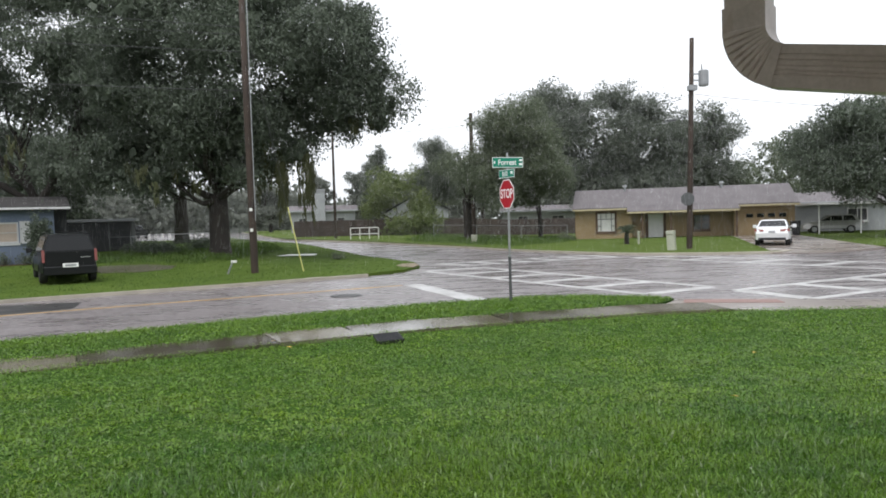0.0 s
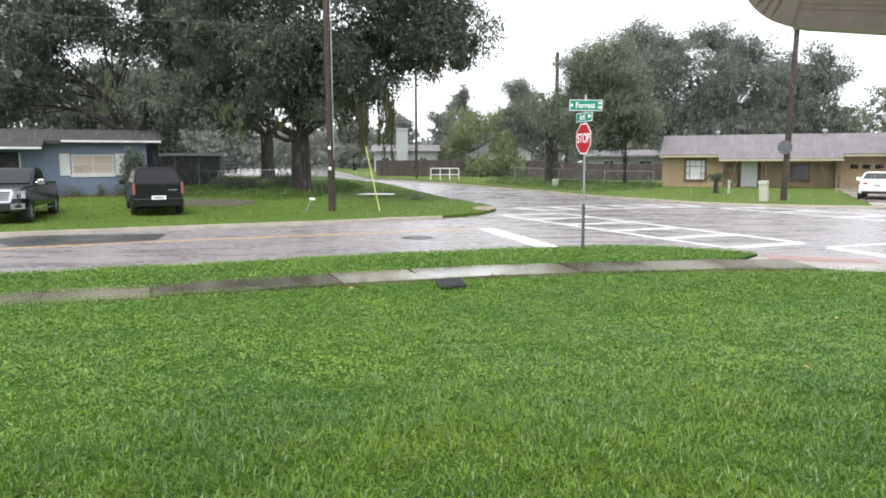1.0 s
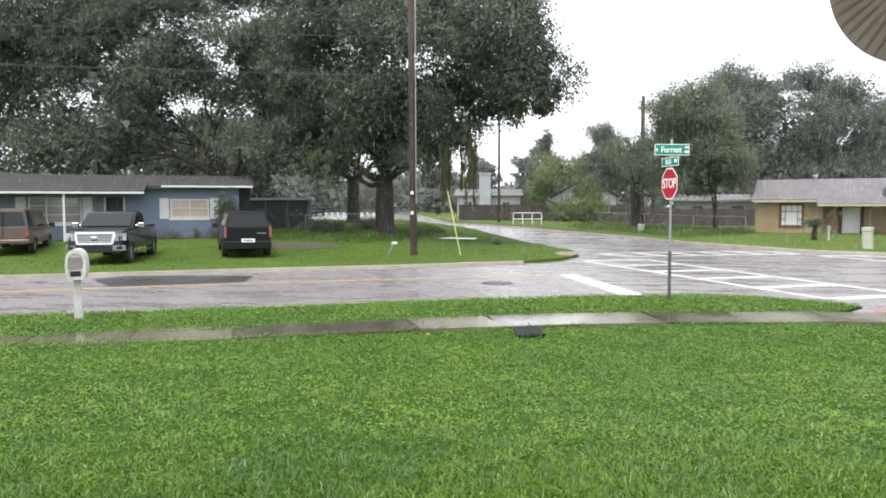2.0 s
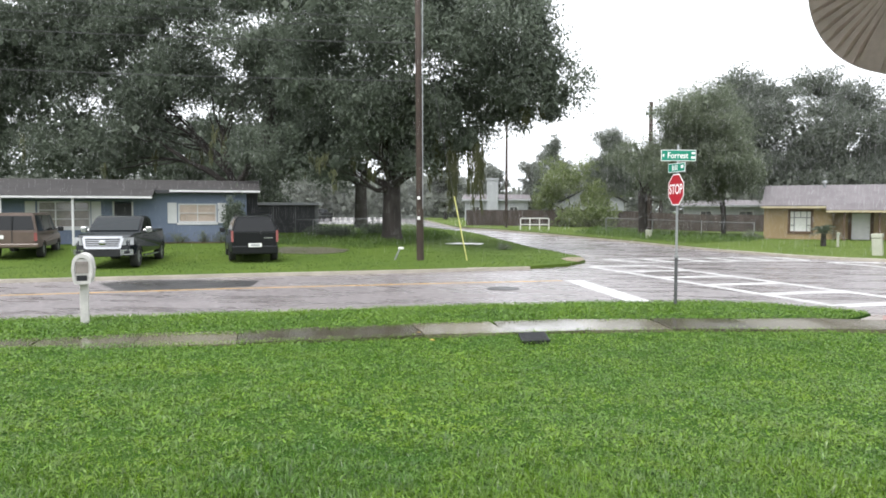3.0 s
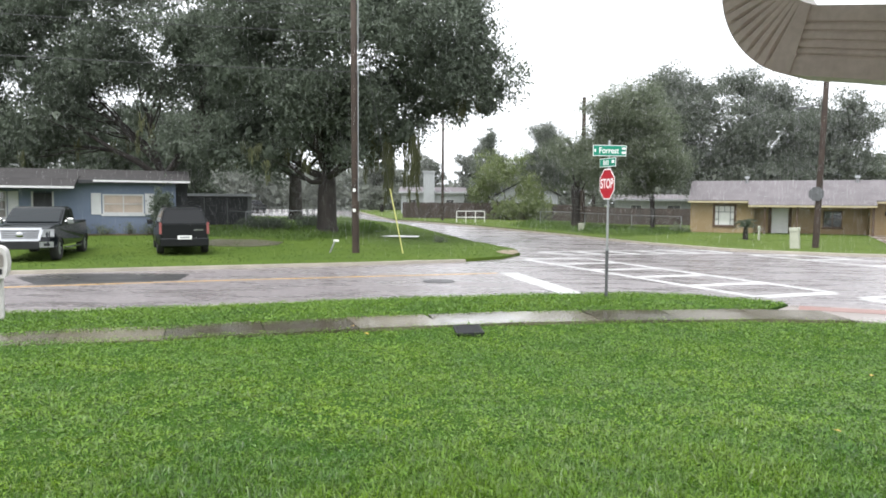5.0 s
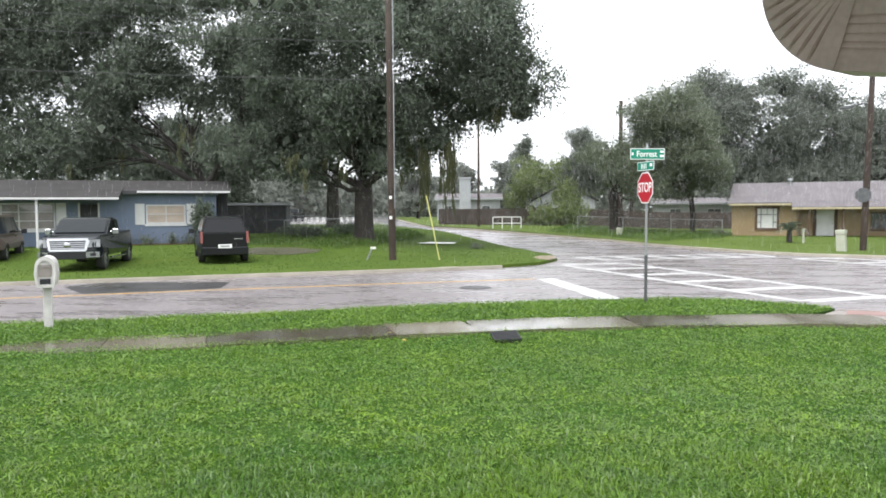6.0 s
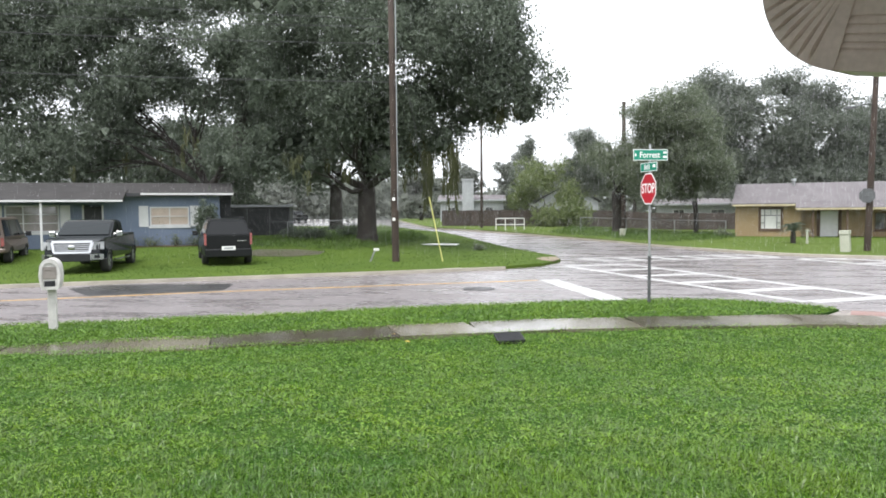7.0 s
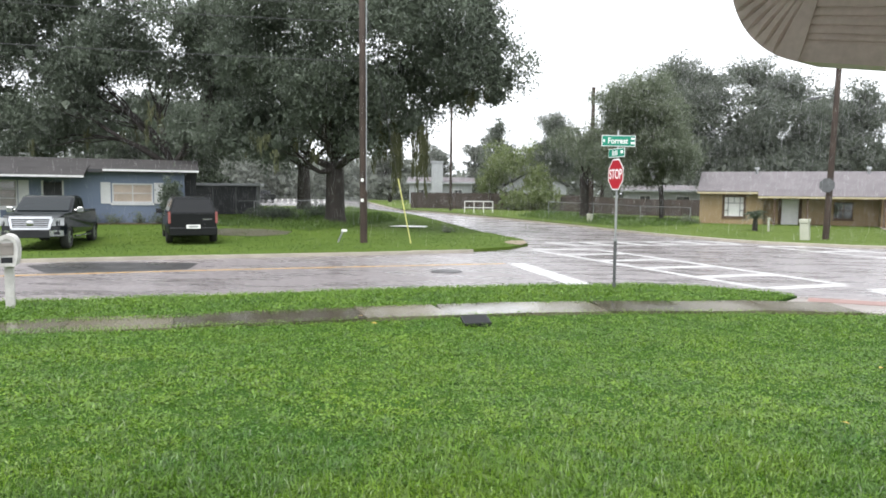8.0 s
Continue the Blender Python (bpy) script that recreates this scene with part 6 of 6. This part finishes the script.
wire_fence([(-19.6, 44), (-17.0, 48.5), (-14.6, 53.2)], 1.1, "low grey wire fence across the grassy yard")
wire_fence([(-33, 72), (-22, 73.5), (-18.5, 68)], 1.1, "low wire fence by the far driveway")
wire_fence([(-1, 61.5), (10.0, 58.4)], 1.2, "grey chain-link fence beside the tan house", zf=right_z)


# small plants
def shrub(name, x, y, z, r, h, n, leaf, mat, seed, label, cat="shrub"):
    rng = np.random.default_rng(seed)
    t = thing(name, pose(x, y, z), label, cat)
    bm = bmesh.new()
    for k in range(6):
        limb(bm, (0, 0, -0.1), (rng.uniform(-.6, .6) * r, rng.uniform(-.6, .6) * r, h * rng.uniform(.5, .85)), 0.03, 0.01, rng, 0.1, 4, 5)
    part("stems", bm, M_BARK, t)
    C = rng.normal(size=(n // 10, 3)) * np.array([r * 0.45, r * 0.45, h * 0.25]) + np.array([0, 0, h * 0.55])
    P = np.repeat(C, 10, 0) + rng.normal(size=(len(C) * 10, 3)) * 0.09
    P = P[P[:, 2] > 0.03]
    quads("foliage", leaf_quads(P, leaf, rng), mat, t)


shrub("shrub", -19.65, 34.0, yard_z(-19.65, 34.0), 0.42, 2.1, 6000, 0.10, M_LEAF, 31, "tall dark green shrub against the blue house wall")
shrub("shrub", -16.5, 41.0, yard_z(-16.5, 41), 1.0, 0.7, 1500, 0.10, M_LEAF, 32, "low dark weeds in the yard")
shrub("shrub", -18.5, 43.0, yard_z(-18.5, 43), 1.2, 0.8, 1500, 0.10, M_LEAF, 33, "low dark weeds in the yard")
shrub("shrub", -16.0, 46.0, yard_z(-16, 46), 1.0, 0.9, 1500, 0.10, M_LEAF, 34, "weeds at the foot of the oak")
shrub("shrub", -1.9, 73.5, 0.4, 2.0, 2.6, 4600, 0.18, M_LEAF3, 35, "light green bush before the board fence")
shrub("shrub", -4.4, 72.5, 0.4, 1.8, 2.2, 3600, 0.18, M_LEAF3, 36, "light green bush before the board fence")
shrub("shrub", 9.4, 55.4, right_z(9.4, 55.4), 0.7, 0.6, 900, 0.09, M_LEAF2, 37, "small weeds by the fence end")
shrub("shrub", -6.0, 38.4, yard_z(-6, 38.4), 0.5, 0.3, 400, 0.08, M_LEAF2, 38, "small weeds on the grass corner")
for k, (sx, sy) in enumerate([(-21.4, 33.9), (-22.4, 33.3), (-23.3, 32.8), (-20.6, 34.4)]):
    shrub("weed", sx, sy, yard_z(sx, sy), 0.5, 0.45, 350, 0.08, M_LEAF2, 40 + k, "small weeds along the blue house wall", "weed")


def cycad():
    rng = np.random.default_rng(9)
    t = thing("sago_palm", pose(11.9, 46.9, right_z(11.9, 46.9)), "small sago palm with spreading fronds on the lawn", "palm")
    bm = bmesh.new()
    tube(bm, [(0, 0, -0.1), (0, 0, 0.4), (0, 0, 0.75)], [0.17, 0.16, 0.12], 10)
    part("trunk", bm, M_BARK, t)
    Q = []
    for k in range(52):
        a, e = rng.uniform(0, 2 * math.pi), rng.uniform(0.15, 1.25)
        d = np.array([math.cos(a) * math.cos(e), math.sin(a) * math.cos(e), math.sin(e)])
        side = np.cross(d, [0, 0, 1.0])
        side /= np.linalg.norm(side)
        for j in range(14):
            f = (j + 1) / 14
            p = np.array([0, 0, 0.72]) + d * f * 1.25 - np.array([0, 0, 0.7 * f * f])
            for s in (1, -1):
                tip = p + side * s * 0.2 * (1 - 0.5 * f) + d * 0.08
                Q.append([p, p + d * 0.03, tip + d * 0.01, tip])
    quads("fronds", np.array(Q), M_LEAF, t)


cycad()

# ---------------------------------------------------------------- porch that the camera stands in
porch = thing("porch", pose(0, 0, 0), "covered porch with concrete floor and painted column", "porch", "", "structure")
bm = bmesh.new()
box(bm, -5, 1.0, -3.2, 1.02, 0.1, 0.55)
part("floor", bm, M_KERB, porch)
bm = bmesh.new()
box(bm, -5, 1.0, -3.2, 1.0, 3.0, 3.12)
part("ceiling", bm, M_TRIM, porch)
# House wall widened and roof added, both unseen, to darken what the cars mirror.
bm = bmesh.new()
box(bm, -9, 9, -3.4, -3.2, 0, 3.12), box(bm, 1.004, 9, -3.2, -3.0, 0, 3.12)
part("wall", bm, M_BEIGE, porch)
bm = bmesh.new()
prism(bm, [(-3.8, 3.14), (-7.5, 5.0), (-11.5, 3.14)], "x", -9.5, 9.5)
part("roof", bm, M_ROOF, porch)
bm = bmesh.new()
prism(bm, [(0.98, 2.98), (1.12, 3.0), (1.14, 3.12), (1.0, 3.12)], "x", -5, 1.0)
part("gutter", bm, M_BEIGE, porch)
A2 = Vector((0.74, -0.67, 0)).normalized()
colm = Matrix.Translation((0.556, 0.895, 0.0)) @ Matrix.Rotation(math.atan2(A2.y, A2.x), 4, "Z")
bm = bmesh.new()
box(bm, 0.0, 0.14, -0.07, 0.07, 0.5, 3.0)
cl = part("column", bm, M_COLUMN, porch, "taupe painted square column", bevel=0.004)
cl.matrix_basis = colm


def downspout():
    """Ribbed rectangular rainwater pipe: down from the gutter, round an elbow, along to the column."""
    d = thing("downspout", Matrix.Translation((0.394, 1.076, 2.432)) @ Matrix.Rotation(math.atan2(A2.y, A2.x), 4, "Z"),
              "beige ribbed metal rainwater downpipe with an elbow", "downspout")
    hh, dd = 0.046, 0.036
    slope = radians(11.0)

    def ring(bm, c, t, up, h, w, rib):
        """A rectangular section at c; up points to the outside of the bend. Ribs dent the faces and leave the corners."""
        out = []
        for a, b in ((-1, -1), (-1, -0.3), (-1, 0.3), (-1, 1), (-0.3, 1), (0.5, 1), (1, 1), (1, 0.4), (1, -0.4), (1, -1), (0.5, -1), (-0.3, -1)):
            corner = abs(a) == 1 and abs(b) == 1
            ka = 1 - (0.0 if corner or a < 0.9 else rib * 1.3)
            kb = 1 - (0.0 if corner or abs(b) < 1 else rib * (1.4 if a > 0 else 0.5))
            out.append(bm.verts.new(c + up * (a * h * ka) + Vector((0, 1, 0)) * (b * w * kb)))
        return out

    def sweep(bm, rings):
        for r, s in zip(rings, rings[1:]):
            for k in range(len(r)):
                bm.faces.new((r[k], r[(k + 1) % len(r)], s[(k + 1) % len(r)], s[k]))
        bm.faces.new(rings[0]), bm.faces.new(rings[-1][::-1])
        bmesh.ops.recalc_face_normals(bm, faces=bm.faces[:])

    R = 0.094
    bm = bmesh.new()
    rings = []
    n = 44
    cx, cz = R * math.sin(slope), R * math.cos(slope)
    o = Vector((-math.sin(slope), 0, -math.cos(slope)))
    for k in range(3, n + 1):
        a = (math.pi * 1.5 - slope) - (math.pi / 2 - slope) * k / n
        o = Vector((math.cos(a), 0, math.sin(a)))
        rib = 0.11 if (k % 4) == 0 and 12 <= k <= n else 0.0
        rings.append(ring(bm, Vector((cx, 0, cz)) + o * R, None, o, hh, dd, rib))
    rings.append(ring(bm, Vector((cx - R, 0, cz + 0.05)), None, Vector((-1, 0, 0)), hh, dd, 0.0))
    sweep(bm, rings)
    part("elbow", bm, M_BEIGE, d, "ribbed beige elbow")
    # straight run with lengthwise flutes
    for nm, lab, x0, x1, ky, kz, deep in (("pipe", "fluted beige pipe", -0.018, 0.27, 0.965, 0.97, 0.075),):
        face = [(-1, -1)]
        for v in (-0.38, -0.20, 0.04, 0.30, 0.54):
            face += [(v - 0.10, -1), (v, -1 + deep), (v + 0.035, -1)]
        sec = [(yf * dd * ky, zf * hh * kz) for zf, yf in face + [(1, -1), (1, 1), (-1, 1)]]
        bm = bmesh.new()
        prism(bm, sec, "x", x0, x1)
        for v in bm.verts:
            v.co = Matrix.Rotation(slope, 3, "Y") @ v.co
        part(nm, bm, M_BEIGE, d, lab)
    bm = bmesh.new()
    box(bm, cx - R - hh * 0.95, cx - R + hh * 0.95, -dd * 0.93, dd * 0.93, cz + 0.045, 0.56)
    part("drop_pipe", bm, M_BEIGE, d, bevel=0.004)


downspout()

# ---------------------------------------------------------------- grass
def blades(name, poly, zf, bounds, density, length, width, mat, seed, label, thin=None, lean_to=(0.15, 1.15)):
    """Leaning grass blades strewn over a polygon; thin(x, y) gives the share kept."""
    rng = np.random.default_rng(seed)
    x0, x1, y0, y1 = bounds
    n = int((x1 - x0) * (y1 - y0) * density)
    x, y = rng.uniform(x0, x1, n), rng.uniform(y0, y1, n)
    ok = inside(x, y, poly)
    if thin:
        ok &= rng.uniform(0, 1, n) < thin(x, y)
    x, y = x[ok], y[ok]
    n = len(x)
    z = np.array([zf(a, b) for a, b in zip(x, y)]) - 0.01
    az, lean = rng.uniform(0, 2 * math.pi, n), rng.uniform(*lean_to, n)
    far = 1 + 0.06 * np.clip(np.hypot(x, y), 0, 15) if density > 3000 else 1.0
    tall = 1 + 0.6 * np.sin(x * 1.9 + 1.3 * np.sin(y * 1.1)) * np.sin(y * 2.3 + 0.7 * x)
    tall = np.clip(tall + 0.55 * np.sin(x * 7.3 + 2.1 * np.sin(y * 3.1)) * np.sin(y * 8.1 + 1.7 * np.sin(x * 2.7)), -0.6, 2.4)
    L = length * rng.uniform(0.55, 1.3, n) * (0.62 + 0.5 * tall)
    w = width * rng.uniform(0.7, 1.3, n) * far
    d = np.stack([np.cos(az) * np.sin(lean), np.sin(az) * np.sin(lean), np.cos(lean)], 1)
    turn = az + math.pi / 2 + rng.normal(size=n) * 0.6
    s = np.stack([np.cos(turn), np.sin(turn), np.zeros(n)], 1) * (w / 2)[:, None]
    base = np.stack([x, y, z], 1)
    mid = base + d * (L * 0.55)[:, None]
    d2 = d.copy()
    d2[:, 2] -= 0.55
    tip = mid + d2 * (L * 0.5)[:, None]
    quad = np.stack([base - s * 0.4, mid - s, tip, mid + s], 1)
    return tagged(quads(name, quad, mat), label, "grass", "", "stuff")


def fan(x, y):
    r = np.hypot(x, y)
    a = np.degrees(np.arctan2(x, y))
    return ((a > -50) & (a < 38) | (r < 4.5)) * np.clip(1.3 - r / 13.0, 0.32, 1.0)


def upright(x, y):
    return fan(x, y) * np.clip(1.0 - (y - 0.35 * x - 3.6) / 3.0, 0.10, 1.0)


def creeping(x, y):
    tuft = np.sin(x * 5.1 + 2.3 * np.sin(y * 2.2)) * np.sin(y * 8.3 + 1.9 * np.sin(x * 2.9 + y)) + 0.6 * np.sin(x * 13.0 + 3.0 * np.sin(y * 9.0)) * np.sin(y * 17.0 + 2.0 * x)
    return fan(x, y) * np.clip((y - 0.35 * x - 1.8) / 3.0, 0.15, 1.0) * np.clip(0.70 + 0.55 * tuft, 0.25, 1.0)


blades("lawn_grass", NEAR, lawn_z, (-13, 11, 1.15, 15), 4800, 0.092, 0.0050, M_GRASS, 1, "fine wet green grass blades of the front lawn", upright)
blades("lawn_creeping_grass", NEAR, lawn_z, (-13, 11, 2.0, 15), 3500, 0.072, 0.0130, M_CREEP, 7, "low broad-leaved creeping grass of the front lawn", creeping, (0.9, 1.52))


def clover(seed, density, bounds, poly, zf, size):
    rng = np.random.default_rng(seed)
    x0, x1, y0, y1 = bounds
    n = int((x1 - x0) * (y1 - y0) * density)
    x, y = rng.uniform(x0, x1, n), rng.uniform(y0, y1, n)
    a = np.degrees(np.arctan2(x, y))
    patch = 0.5 + 0.5 * np.sin(x * 0.9 + 1.7 * np.sin(y * 0.6)) * np.sin(y * 1.1 + 0.8 * x)
    ok = inside(x, y, poly) & (a > -52) & (a < 40) & (rng.uniform(0, 1, n) < np.clip((y - 5.0) / 5.0, 0, 1) * (0.45 + 0.55 * patch))
    x, y = x[ok], y[ok]
    P = np.stack([x, y, np.array([zf(a, b) for a, b in zip(x, y)]) + rng.uniform(0.025, 0.075, len(x))], 1)
    q = leaf_quads(P, size, rng, 0.0, 0.8)
    q[:, :, 2] = P[:, None, 2] + (q[:, :, 2] - P[:, None, 2]) * 0.45
    return q


tagged(quads("lawn_clover", clover(11, 800, (-13, 11, 5, 15), NEAR, lawn_z, 0.030), M_CLOVER), "low bright clover leaves among the grass", "clover", "", "stuff")
tagged(quads("verge_clover", clover(12, 700, (-15, 6, 5, 18.2), VERGE, verge_z, 0.04), M_CLOVER), "low bright clover leaves in the verge", "clover", "", "stuff")
blades("verge_grass", VERGE, verge_z, (-15, 6, 5, 18.2), 1000, 0.07, 0.015, M_GRASS, 2, "wet green grass blades of the verge")
blades("yard_grass", YARD, yard_z, (-34, -1, 10, 62), 75, 0.060, 0.026, M_GRASS2, 3, "rough green grass of the blue house yard",
       lambda x, y: np.where(inside(x, y, DIRT), 0.85, np.where(inside(x, y, bed), 0.12, 1.0)))
blades("far_lawn_grass", RIGHT, right_z, (-10, 34, 33, 66), 62, 0.055, 0.026, M_GRASS3, 4, "green grass of the tan house lawn",
       lambda x, y: np.where(inside(x, y, DRIVE), 0.0, 1.0))
ROUGH = [(-3.4, 57.0), (1.9, 50.6), (4.4, 47.2), (8.6, 51.5), (10.6, 57.4), (10.2, 64.0), (-2.0, 68.0)]
blades("unmown_grass", ROUGH, right_z, (-4, 11, 46, 68), 75, 0.34, 0.030, M_GRASS2, 6, "tall rough dark green grass before the wire fence")
BACK = [(-19.5, 33.6), (-15.5, 33.8), (-12.0, 33.4), (-10.8, 36.0), (-10.6, 39.4), (-10.4, 45.5), (-14.0, 55.0), (-21.0, 50.0), (-20.5, 40.0)]
blades("long_yard_grass", BACK, yard_z, (-21, -7, 33, 55), 95, 0.30, 0.030, M_GRASS2, 8, "long rough grass and weeds under the oak")
rng = np.random.default_rng(5)
for k, (fx, fy) in enumerate([(-2.9, 11.2), (3.9, 9.3), (6.9, 9.8), (2.4, 6.3), (-3.3, 11.8)]):
    t = thing("fallen_leaf", pose(fx, fy, lawn_z(fx, fy) + 0.085, 8, 5, 40 * k), "small yellow fallen leaf lying on the lawn", "leaf", "fallen leaves")
    bm = bmesh.new()
    panel(bm, [(-0.045, 0, 0), (0, -0.025, 0.008), (0.05, 0, 0), (0, 0.025, 0.008)], 0.002)
    part("blade", bm, M_STEM, t)


# ---------------------------------------------------------------- rain
def rainfall(seed, n, bounds, width, length):
    """Falling drops drawn out into thin, slightly slanted tapering threads of water."""
    rng = np.random.default_rng(seed)
    x0, x1, y0, y1, z1 = bounds
    P = np.stack([rng.uniform(x0, x1, n), rng.uniform(y0, y1, n), rng.uniform(0.0, z1, n)], 1)
    a = rng.uniform(0, math.pi, n)
    s = np.stack([np.cos(a), np.sin(a), np.zeros(n)], 1) * width / 2
    d = np.stack([rng.normal(size=n) * 0.03 + 0.04, rng.normal(size=n) * 0.03, np.ones(n)], 1) * (length * rng.uniform(0.6, 1.3, n))[:, None]
    me = bpy.data.meshes.new("rain")
    me.vertices.add(3 * n), me.loops.add(3 * n), me.polygons.add(n)
    me.vertices.foreach_set("co", np.stack([P - s, P + s, P + d], 1).astype(np.float32).ravel())
    me.loops.foreach_set("vertex_index", np.arange(3 * n, dtype=np.int32))
    me.polygons.foreach_set("loop_start", np.arange(0, 3 * n, 3, dtype=np.int32))
    me.update(calc_edges=True)
    me.materials.append(M_RAIN)
    return new("rain", me)


# Begins at 26 m: besides rain, the threads pale the far trees like haze.
tagged(rainfall(61, 170000, (-46, 46, 26, 94, 14), 0.0030, 0.36), "fine grey threads of steady falling rain", "rain", "", "stuff")
